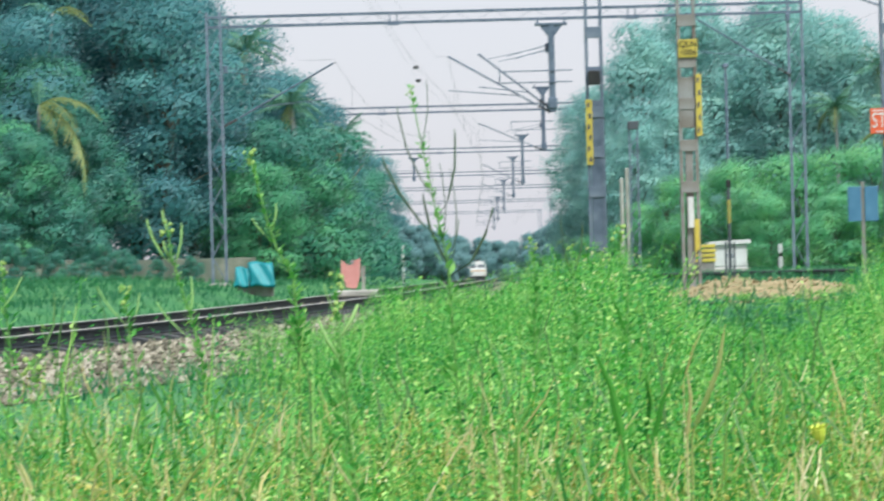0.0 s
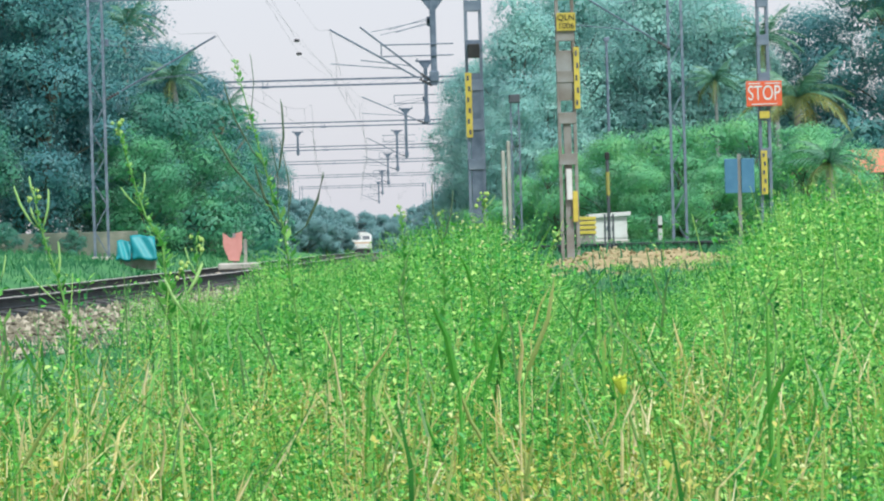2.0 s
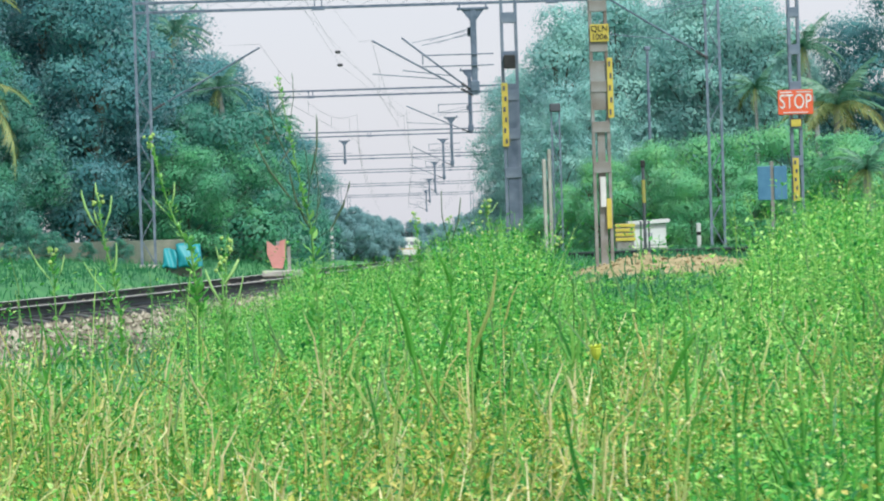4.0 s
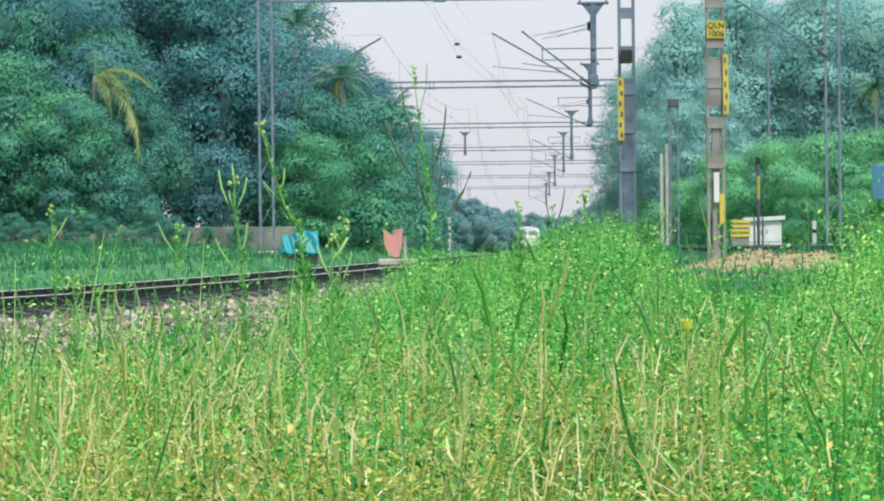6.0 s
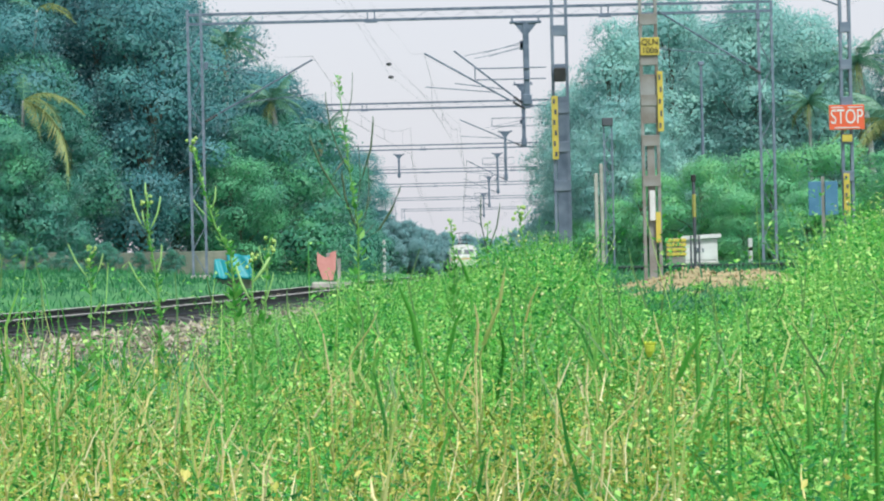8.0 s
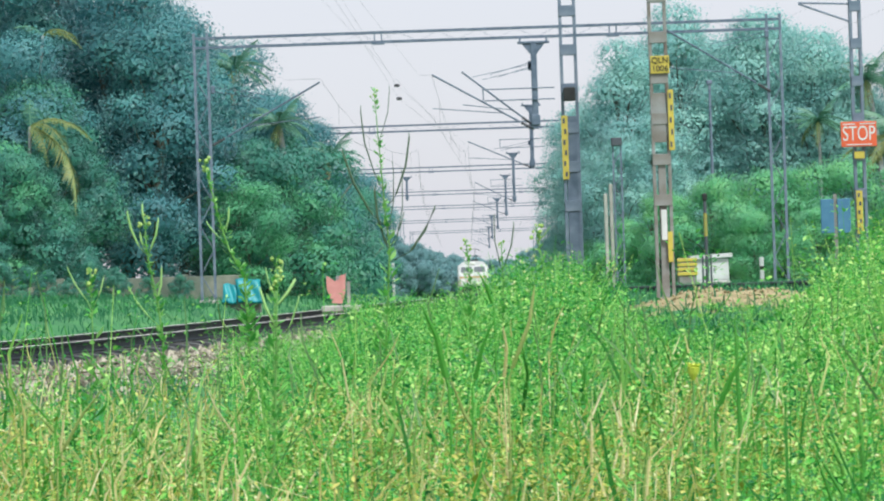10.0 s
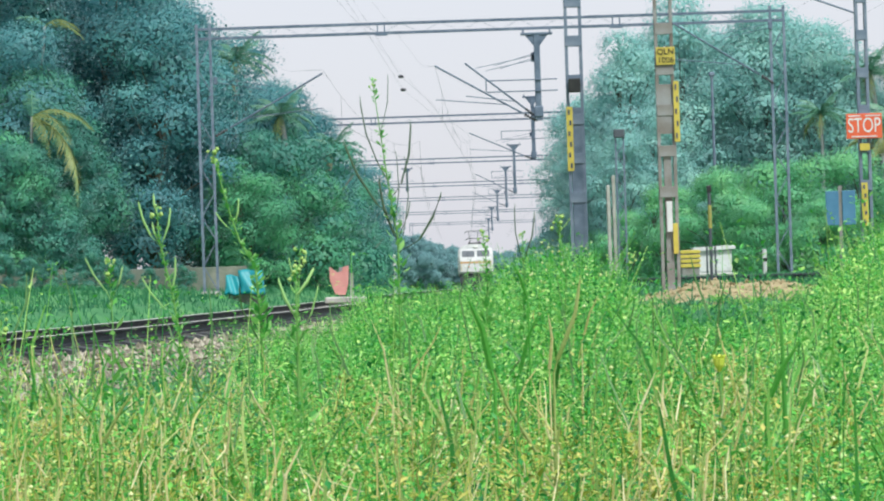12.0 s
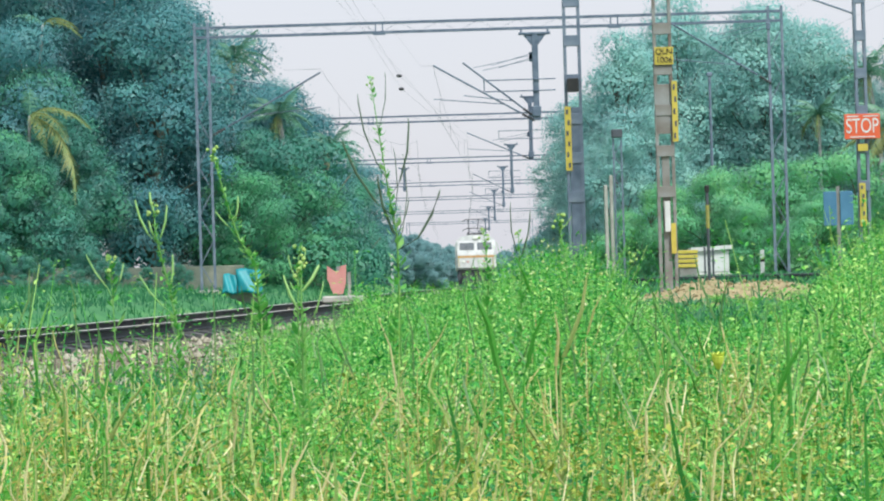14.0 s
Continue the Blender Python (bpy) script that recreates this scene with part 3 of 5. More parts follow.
mast_a = batten_mast(2.57, 48, 0.6, 9.3, 0.31, "tall grey batten steel mast with a yellow strip", M_STEEL)
number_strip(mast_a, 2.45, 47.9, 3.1, 4.31, 0.12, 6)
part("black_box", Shape().box((2.56, 47.86, 4.71), (0.22, 0.16, 0.26), bevel=0.015), M_BLACK, mast_a, "small black box on the mast")
part("cover_plate", Shape().box((2.6, 48.0, 2.9), (0.25, 0.1, 2.8)), M_DARKSTEEL, mast_a)

mast_b = batten_mast(4.1, 46, 0.6, 9.0, 0.32, "tall rust-streaked batten steel mast with yellow number plates", M_RUST)
number_strip(mast_b, 4.29, 45.9, 3.5, 4.6, 0.1, 5)
plate = part("mast_plate", Shape().box((4.12, 45.9, 5.06), (0.34, 0.012, 0.32), bevel=0.004), M_YELLOW, mast_b, "yellow mast plate")
text_part("lettering", "QLN", 0.15, pose(4.12, 45.885, 5.135, 90), M_BLACK, plate)
text_part("lettering", "1006", 0.15, pose(4.12, 45.885, 4.985, 90), M_BLACK, plate)
part("cover_plate", Shape().box((4.08, 45.95, 4.1), (0.24, 0.02, 0.9), bevel=0.004), M_RUST, mast_b)
part("cover_plate", Shape().box((4.1, 46.0, 2.05), (0.14, 0.07, 2.7), bevel=0.004), M_RUST, mast_b)
part("white_band", Shape().box((4.1, 45.9, 2.15), (0.1, 0.02, 0.55), bevel=0.004), M_WHITE, mast_b, "white painted band")
part("yellow_band", Shape().box((4.2, 45.9, 1.75), (0.09, 0.02, 0.55), bevel=0.004), M_YELLOW, mast_b, "yellow painted band")

mast_c = batten_mast(8.35, 50, 0.7, 6.75, 0.22, "grey batten steel mast carrying a red stop board", M_STEEL)
sign = part("stop_board", Shape().box((8.32, 49.8, 3.86), (0.7, 0.02, 0.49), bevel=0.006), M_RED, mast_c, "faded red stop board with white letters")
text_part("lettering", "STOP", 0.41, pose(8.32, 49.786, 3.86, 90) @ Matrix.Diagonal((0.66, 1, 1, 1)), M_WHITE, sign)
for dx, w in ((-0.19, 0.24), (0.17, 0.3)):
    part("border", Shape().box((8.32 + dx, 49.787, 4.06), (w, 0.006, 0.022)), M_WHITE, sign)
part("border", Shape().box((8.32, 49.787, 3.655), (0.5, 0.006, 0.02)), M_WHITE, sign)
part("yellow_tag", Shape().box((8.33, 49.85, 3.45), (0.2, 0.01, 0.14), bevel=0.003), M_YELLOW, mast_c)
number_strip(mast_c, 8.3, 49.86, 1.9, 2.75, 0.12, 5)
s = Shape().tube([(8.25, 50, 6.45), (7.25, 50, 6.5)], 0.02, 5)
s.tube([(8.25, 50, 6.1), (7.25, 50, 6.48)], 0.02, 5)
part("bracket", s, M_DARKSTEEL, mast_c, "small grey bracket arm")


# ---- things beside the yard line ----
def relay_cabinet():
    z = ground_z(7.7, 73)
    root = thing("relay_cabinet", "white painted trackside equipment cabinet in the grass", "cabinet", pose(7.72, 73, 0))
    part("body", Shape().box((0, 0, (z + 1.52) / 2), (1.0, 0.6, 1.52 - z), bevel=0.02), M_WHITE, root)
    part("roof", Shape().prism([(-0.6, 1.5), (0.6, 1.55), (0.6, 1.66), (-0.6, 1.61)], -0.4, 0.4), M_WHITE, root, "sloping white roof")
    part("plinth", Shape().box((0, 0, z + 0.05), (1.1, 0.7, 0.24), bevel=0.02), M_CONC, root)
    for dx in (-0.25, 0.25):
        d = part("door", Shape().box((dx, -0.31, (z + 1.5) / 2 + 0.08), (0.47, 0.02, 1.2 - z), bevel=0.006), M_WHITE, root)
        part("handle", Shape().box((dx * 0.3, -0.33, 1.2), (0.03, 0.03, 0.12), bevel=0.005), M_DARKSTEEL, d)


relay_cabinet()


def battery_box():
    z = ground_z(6.85, 71)
    root = thing("trackside_box", "yellow slatted trackside box beside the white cabinet", "box", pose(6.85, 71, 0))
    part("body", Shape().box((0, 0, (z + 1.55) / 2), (0.5, 0.5, 1.55 - z), bevel=0.02), M_RUST, root)
    for k in range(4):
        part("slat", Shape().box((0, -0.26, 1.5 - 0.13 * k), (0.56, 0.03, 0.09), bevel=0.008), M_YELLOW, root)


battery_box()


def signal_post():
    z = ground_z(5.78, 55)
    root = thing("signal_post", "slim dark trackside post with yellow band and black cap", "post", pose(5.78, 55, 0))
    part("post", Shape().tube([(0, 0, z - 0.1), (0, 0, 2.8)], 0.036, 10), M_GREYBLUE, root)
    part("cap", Shape().box((0, 0, 2.85), (0.1, 0.1, 0.16), bevel=0.02), M_BLACK, root)
    part("band", Shape().lathe((0, 0, 2.0), [(0.041, 0), (0.041, 0.5)], 10), M_DULLYELLOW, root, "yellow painted band")
    for dx in (-0.09, 0.09):
        part("foot_rail", Shape().box((dx, 0, (z + 1.6) / 2), (0.04, 0.05, 1.6 - z)), M_GREYBLUE, root)


signal_post()


def yard_rail():
    """The dark line of a siding rail in the yard."""
    s = Shape()
    s.box((6.6, 58, 0.9), (4.6, 0.1, 0.07), Matrix.Identity(4), bevel=0.015)
    s.box((6.6, 58, 0.8), (4.6, 0.03, 0.16))
    s.box((6.6, 58, 0.72), (4.6, 0.16, 0.04), bevel=0.01)
    ob = part("siding_rail", s, M_RAIL)
    tagged(ob, "dark length of siding rail lying in grass", "rail")


yard_rail()


def marker_post(x, y, ztop, label):
    z = ground_z(x, y)
    root = thing("marker_post", label, "marker post", pose(x, y, 0), group="marker posts")
    part("post", Shape().box((0, 0, (z + ztop) / 2), (0.12, 0.1, ztop - z + 0.1), bevel=0.02), M_WHITE, root)
    part("stripe", Shape().box((0, -0.052, ztop - 0.25), (0.124, 0.012, 0.1)), M_BLACK, root)


marker_post(9.2, 73, 1.45, "short white marker post with a black stripe")
marker_post(-2.2, 110, 1.75, "white marker post beside the curving track")


def blue_board():
    z = ground_z(8.15, 52)
    root = thing("blue_notice_board", "blue painted metal notice board on a dark post", "notice board", pose(8.15, 52, 0))
    part("panel", Shape().box((-0.17, 0, 2.3), (0.27, 0.03, 0.7), bevel=0.008), M_BLUE, root)
    part("panel", Shape().box((0.17, 0, 2.3), (0.27, 0.03, 0.7), bevel=0.008), M_BLUE, root)
    part("post", Shape().box((0, 0.04, (z + 2.75) / 2), (0.07, 0.05, 2.75 - z)), M_RUST, root)


blue_board()


def yard_mast():
    """A slim lattice mast with two pale posts in front of the trees."""
    z = ground_z(5.6, 80)
    root = thing("lattice_mast", "slim grey lattice mast in front of trees", "line mast")
    s = Shape()
    lattice_leg(s, 5.5, 5.75, 80, z - 0.1, 5.2, 0.05, 0.35)
    part("column", s, M_STEEL, root)
    part("cap", Shape().box((5.62, 80, 5.3), (0.34, 0.3, 0.26), bevel=0.02), M_GREYBLUE, root)
    for x, zt in ((5.15, 3.6), (5.32, 3.9)):
        pr = thing("pale_post", "pale concrete post in front of trees", "post", group="pale posts")
        part("shaft", Shape().box((x, 79, (z + zt) / 2), (0.11, 0.11, zt - z + 0.1), bevel=0.02), M_CONC, pr)


yard_mast()


def lamp_post():
    """A slim grey post in front of the tall trees."""
    z = ground_z(10.1, 94)
    root = thing("tall_post", "tall slim grey steel post before the trees", "post", pose(10.1, 94, 0))
    part("shaft", Shape().tube([(0, 0, z - 0.1), (0, 0, 4.5), (0, 0, 8.0)], [0.07, 0.06, 0.05], 8), M_STEEL, root)
    part("cap", Shape().box((0, 0, 8.05), (0.22, 0.14, 0.16), bevel=0.03), M_STEEL, root)


lamp_post()


def compound_wall():
    root = thing("compound_wall", "low weathered plaster wall behind the track", "wall", kind="structure")
    rng = random.Random(3)
    x = -24.0
    while x < -7.2:
        w = rng.uniform(1.5, 2.1)
        y = 76 + 0.15 * math.sin(x)
        z = ground_z(x + w / 2, y)
        part("panel", Shape().box((x + w / 2, y, (z + 1.5) / 2), (w - 0.03, 0.18, 1.5 - z + rng.uniform(-0.08, 0.05)), bevel=0.015), M_WALL, root)
        part("pillar", Shape().box((x, y, (z + 1.55) / 2), (0.24, 0.24, 1.6 - z), bevel=0.015), M_WALL, root)
        x += w


compound_wall()


def tarpaulin():
    """Turquoise sheets draped over a low stack."""
    root = thing("tarpaulin_cover", "turquoise tarpaulin sheets draped over a low stack", "tarpaulin", pose(-5.2, 66, 0))
    z = ground_z(-5.2, 66)
    part("base_box", Shape().box((0, 0.2, z + 0.15), (0.9, 0.4, 0.36), bevel=0.03), M_RUST, root, "low rusty box")
    for cx, w, h, tl in ((-0.35, 0.36, 0.5, 0.05), (0.2, 0.62, 0.62, -0.15)):
        s = Shape()
        n = 8
        vs = [(cx + w * (i / n - 0.5) + tl * j / n * 0.5, -0.25 + 0.3 * j / n + 0.05 * math.sin(i * 1.1 + j * 0.6), z + 0.2 + h * (j / n) + 0.05 + 0.025 * math.sin(i * 0.7)) for j in range(n + 1) for i in range(n + 1)]
        vs += [(p[0], p[1] + 0.35, p[2] - 0.02) for p in vs]
        m = (n + 1) ** 2
        fs = [(j * (n + 1) + i, j * (n + 1) + i + 1, (j + 1) * (n + 1) + i + 1, (j + 1) * (n + 1) + i) for j in range(n) for i in range(n)]
        fs += [tuple(k + m for k in f[::-1]) for f in fs]
        edge = [i for i in range(n + 1)] + [j * (n + 1) + n for j in range(1, n + 1)] + [n * (n + 1) + i for i in range(n - 1, -1, -1)] + [j * (n + 1) for j in range(n - 1, 0, -1)]
        fs += [(edge[k], edge[k] + m, edge[(k + 1) % len(edge)] + m, edge[(k + 1) % len(edge)]) for k in range(len(edge))]
        s.add(vs, fs)
        part("sheet", s, M_CYAN, root, smooth=True)


tarpaulin()


def warning_board():
    root = thing("warning_board", "faded pink-red tapered board on a low concrete slab", "warning board", pose(-2.55, 62, 0))
    part("board", Shape().prism([(-0.27, 1.42), (-0.27, 1.1), (-0.14, 0.74), (0.1, 0.72), (0.18, 1.0), (0.2, 1.44), (0.05, 1.4), (0.03, 1.3), (-0.08, 1.28)], -0.03, 0.03), M_PINK, root)
    part("post", Shape().box((0.0, 0.06, 0.95), (0.08, 0.06, 0.9)), M_RUST, root)
    part("post", Shape().box((0.26, 0.06, 0.95), (0.08, 0.06, 0.6)), M_CONC, root)
    part("slab", Shape().box((0.1, 0, 0.6), (1.0, 0.6, 0.16), bevel=0.03), M_CONC, root, "grey concrete slab")


warning_board()


# ---- trees ----
def leaf_cloud(rng, centres, radii, count, size, squash=0.75):
    """Small pointed leaves on the skins of overlapping clumps, shaded with the roundness of their clump."""
    centres, radii = np.array(centres, float), np.array(radii, float)
    p = radii ** 2 / (radii ** 2).sum()
    k = rng.choice(len(radii), count, p=p)
    d = rng.normal(size=(count, 3))
    d /= np.linalg.norm(d, axis=1)[:, None]
    low = d[:, 2] < -0.6
    d[low, 2] *= -0.6
    d /= np.linalg.norm(d, axis=1)[:, None]
    inner = rng.random(count) < 0.3
    ragged = 1 + 0.22 * np.sin(d[:, 0] * 7 + k) * np.sin(d[:, 1] * 6 + 2 * k) * np.cos(d[:, 2] * 8 + 3 * k)
    r = radii[k] * ragged * np.where(inner, 0.66 + 0.14 * rng.random(count), 0.76 + 0.26 * rng.random(count) + 0.11 * np.abs(rng.normal(size=count)))
    c = centres[k] + d * r[:, None] * (1, 1, squash)
    nrm = d + rng.normal(size=(count, 3)) * 0.6
    nrm /= np.linalg.norm(nrm, axis=1)[:, None]
    nrm *= np.where((nrm * d).sum(1) < 0, -1, 1)[:, None]
    t = np.cross(nrm, rng.normal(size=(count, 3)))
    t /= np.linalg.norm(t, axis=1)[:, None]
    b = np.cross(nrm, t)
    s = (size * rng.uniform(0.5, 1.3, count) * np.where(inner, 1.7, 1.0))[:, None]
    v = np.stack([c - t * s * 0.5 - b * s * 0.55, c + t * s * 0.75, c - t * s * 0.4 + b * s * 0.55], 1)[:, ::-1].reshape(-1, 3)
    v = v if np.mean(np.einsum("ij,ij->i", np.cross(v[1::3] - v[0::3], v[2::3] - v[0::3]), nrm) > 0) > 0.5 else v.reshape(-1, 3, 3)[:, ::-1].reshape(-1, 3)
    soft = d * 0.8 + nrm * 0.35 + (0, 0, 0.12)
    soft /= np.linalg.norm(soft, axis=1)[:, None]
    return v, np.arange(count * 3).reshape(-1, 3), np.repeat(soft, 3, axis=0)


def tree(label, seed, height, spread, mat, leaves, leaf, trunk_r=0.2, crown_from=0.25, lobes=16, group="", lump=(0.22, 0.5)):
    rng = np.random.default_rng(seed)
    root = thing("tree", label, "tree", group=group)
    top = height * 0.8
    bend = rng.normal(size=2) * 0.25
    s = Shape()
    spine = [(bend[0] * (k / 6) ** 2 * 3, bend[1] * (k / 6) ** 2 * 3, -0.3 + (top + 0.3) * k / 6) for k in range(7)]
    s.tube(spine, [trunk_r * (1.25 if k == 0 else 1 - 0.13 * k) for k in range(7)], 8)
    part("trunk", s, M_BARK, root, smooth=True)
    cs, rs = [], []
    for k in range(lobes):
        f = crown_from + (0.95 - crown_from) * (k + 0.5) / lobes
        a = k * 2.4 + rng.uniform(-0.5, 0.5)
        env = math.sin(math.pi * min(1, 0.18 + 0.8 * (f - crown_from) / (1 - crown_from) + 0.05)) ** 0.7
        d = spread * env * rng.uniform(0.35, 0.85)
        z = height * f + rng.uniform(-0.3, 0.3)
        c = (math.cos(a) * d, math.sin(a) * d, z)
        cs.append(c)
        rs.append(spread * rng.uniform(*lump))
        i = min(5, max(1, int(6 * (z * 0.75) / top)))
        limb = Shape().tube([spine[i], ((spine[i][0] + c[0]) / 2, (spine[i][1] + c[1]) / 2, (spine[i][2] + c[2]) / 2 + 0.2), c], [trunk_r * 0.3, trunk_r * 0.18, 0.02], 5)
        part("limb", limb, M_BARK, root)
    v, q, n = leaf_cloud(rng, cs, rs, leaves, leaf)
    me = fast_mesh("crown", v, q, mat)
    me.polygons.foreach_set("use_smooth", [True] * len(q))
    me.normals_split_custom_set_from_vertices(n.tolist())
    part("crown", me, None, root)
    return root


def frond_mesh(rng, length, droop, mat):
    s = Shape()
    n = 16
    pts = []
    for k in range(n + 1):
        f = k / n
        pts.append(Vector((length * (f - 0.12 * droop * f * f), 0, length * (0.35 * f - droop * f * f))))
    s.tube(pts, [0.035 * (1 - 0.85 * k / n) for k in range(n + 1)], 4)
    for k in range(2, n * 3):
        f = k / (n * 3)
        i = min(n - 1, int(f * n))
        p = pts[i].lerp(pts[i + 1], f * n - i)
        w = length * 0.24 * math.sin(math.pi * min(1, 0.12 + 0.85 * f)) * rng.uniform(0.8, 1.15)
        for sgn in (-1, 1):
            tip = p + Vector((w * 0.45, sgn * w * 0.8, -w * (0.35 + 0.5 * rng.random())))
            e = Vector((0.035 * length / 3, 0, 0.0))
            mid = p.lerp(tip, 0.5) + Vector((0, 0, 0.06 * w))
            s.add([p - e * 0.5, p + e * 0.5, mid + e * 0.6, tip, mid - e * 0.6], [(0, 1, 2, 4), (4, 2, 3)])
    return s.mesh("frond", mat)


def palm(label, x, y, h, seed, length=2.6, dry=2, fronds=16, pattern=None, girth=1.0):
    rng = random.Random(seed)
    root = thing("coconut_palm", label, "palm tree", pose(x, y, ground_z(x, y) - 0.1), group="coconut palms")
    s = Shape()
    lean = rng.uniform(-0.8, 0.8)
    s.tube([(lean * (k / 8) ** 2, 0, h * k / 8) for k in range(9)], [girth * (0.2 if k == 0 else 0.15 - 0.006 * k) for k in range(9)], 9)
    part("trunk", s, M_PALMBARK, root, smooth=True)
    meshes = [frond_mesh(rng, length, d, M_PALM) for d in (0.35, 0.6, 0.85)]
    old = frond_mesh(rng, length, 0.8, M_PALMDRY)
    if pattern is None:
        pattern = [(k * 137.5 + rng.uniform(-15, 15), 50 - 85 * (k / fronds), 1.0, k >= fronds - dry) for k in range(fronds)]
    for k, (turn, up, long, yellow) in enumerate(pattern):
        ob = part("frond", old if yellow else meshes[k % 3], None, root, "yellowed hanging frond" if yellow else "")
        ob.matrix_basis = pose(lean, 0, h) @ pose(0, 0, 0, 0, 0, turn) @ pose(0, 0, 0, 0, -up, 0)
        ob.scale = (long, long, long)


def plant_trees():
    dark = [tree("dense dark green tree beside the railway", 11 + k, 9.0, 3.3, M_LEAF_DARK, 42000, 0.06, group="trees left of the line", lobes=20, crown_from=0.12) for k in range(2)]
    mid = [tree("leafy green tree beside the railway", 31 + k, 7.6, 2.9, M_LEAF_MID, 36000, 0.07, group="trees left of the line", lobes=20, crown_from=0.08) for k in range(2)]
    grey = [tree("tall tree with a loose rounded crown and haze in its grey-green leaf colour", 51 + k, 10.2, 3.0, M_LEAF_MISTY, 42000, 0.066, group="trees behind the yard", lobes=26, crown_from=0.1, lump=(0.32, 0.55)) for k in range(2)]
    shrub = [tree("bright green leafy shrub", 71 + k, 3.6, 2.2, M_LEAF_BRIGHT, 22000, 0.052, trunk_r=0.08, group="shrubs", lobes=16, crown_from=0.05) for k in range(2)]
    mid_shrub = [tree("dark green undergrowth shrub", 81 + k, 3.6, 2.2, M_LEAF_MID, 13000, 0.06, trunk_r=0.08, group="shrubs", lobes=16, crown_from=0.05) for k in range(2)]
    fresh = [tree("green tree beside the railway with sunlight in its lighter leaf colour", 41 + k, 4.6, 2.1, M_LEAF_LIT, 16000, 0.055, trunk_r=0.1, group="trees left of the line", lobes=18, crown_from=0.08) for k in range(2)]
    far = [tree("distant tree by the line with haze in its pale leaf colour", 91 + k, 6.0, 2.9, M_LEAF_HAZE, 9000, 0.17, group="distant trees", lobes=14, crown_from=0.08) for k in range(2)]
    rng = random.Random(12)
    used = set()

    def put(kind, x, y, sc, dz=0.0):
        m = pose(x, y, ground_z(x, y) + dz, 0, 0, rng.uniform(0, 360))
        i = rng.randrange(2)
        if kind[i] not in used:
            used.add(kind[i])
            ob = kind[i]
            ob.matrix_basis = m
        else:
            ob = copy_thing(kind[i], m)
        ob.scale = (sc, sc, sc)

    for x, y, sc in ((-15.8, 87, 1.55), (-12.4, 90, 1.5), (-19.5, 84, 1.6), (-10.8, 87, 1.25), (-9.8, 85.5, 1.0), (-13.4, 81.8, 0.92), (-14, 97, 1.6), (-18, 97, 1.6), (-11, 97, 1.2), (-9.2, 90, 0.95), (21.2, 96, 1.15), (18.6, 99, 0.95)):
        put(dark, x, y, sc)
    for x, y, sc in ((-7.9, 100, 0.8), (-10, 106, 1.05), (-7.8, 110, 0.92), (-11, 114, 1.1), (-7.6, 121, 0.98), (-7.5, 132, 1.0), (-7.3, 144, 1.0), (-7.0, 156, 1.0), (-6.6, 170, 1.0), (-6.0, 186, 1.0)):
        put(dark if rng.random() < 0.4 else mid, x, y, sc)
    for x, y, sc in ((-8.2, 98, 1.03), (-6.7, 105, 0.92), (-5.7, 111, 0.8)):
        put(dark, x, y, sc)
    for x, y, sc in ((-14.8, 81.5, 1.0), (-13.0, 82, 0.95), (-16.8, 81, 1.05), (-18.8, 80.5, 1.0), (-12.3, 80.6, 0.72), (-6.6, 89, 0.72), (-5.9, 97, 0.78), (-20.5, 80, 1.1), (-13.6, 78.6, 0.5), (-12.5, 78.7, 0.42), (-15.2, 78.4, 0.62), (-13.1, 78.3, 0.54), (-13.0, 77.7, 0.6)):
        put(mid, x, y, sc)
    for x, y, sc in ((-12.2, 77.9, 0.85), (-14, 78.2, 0.8), (-16, 78, 0.8), (-18, 78, 0.8), (-20, 78, 0.8), (-6.6, 86, 0.7), (-5.6, 96, 0.8), (-5.2, 108, 0.8), (-4.9, 122, 0.9), (-4.7, 140, 0.9), (-4.2, 160, 0.9), (-7.7, 74.5, 0.2), (-9.6, 74.6, 0.24), (-11.0, 74.4, 0.17), (-12.3, 74.7, 0.26), (-13.6, 74.4, 0.2), (-15.1, 74.5, 0.25), (-8.7, 74.8, 0.16), (-10.3, 74.7, 0.3), (-11.7, 74.5, 0.22), (-13.0, 74.8, 0.3), (-14.4, 74.6, 0.28), (-16, 74.5, 0.25), (-17, 74.7, 0.3)):
        put(mid_shrub, x, y, sc)
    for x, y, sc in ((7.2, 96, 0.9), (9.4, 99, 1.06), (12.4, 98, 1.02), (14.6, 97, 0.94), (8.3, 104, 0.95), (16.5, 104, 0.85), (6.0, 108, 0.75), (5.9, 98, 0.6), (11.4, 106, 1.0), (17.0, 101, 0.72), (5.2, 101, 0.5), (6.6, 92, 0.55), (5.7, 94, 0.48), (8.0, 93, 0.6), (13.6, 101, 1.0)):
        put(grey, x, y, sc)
    for x, y, sc in ((9.2, 86, 0.9), (11.3, 85, 1.05), (13.3, 84, 1.0), (7.6, 88, 0.8), (15.2, 82, 1.0), (16.6, 80, 0.5), (10.2, 83, 0.6), (12.2, 82, 0.65), (6.4, 90, 0.6), (5.6, 92, 0.5)):
        put(shrub, x, y, sc)
    for x, y, sc in ((-14.4, 80.4, 1.5), (-16.6, 79.8, 1.7), (-6.1, 88, 1.3), (-5.3, 97, 1.5)):
        put(mid_shrub, x, y, sc)
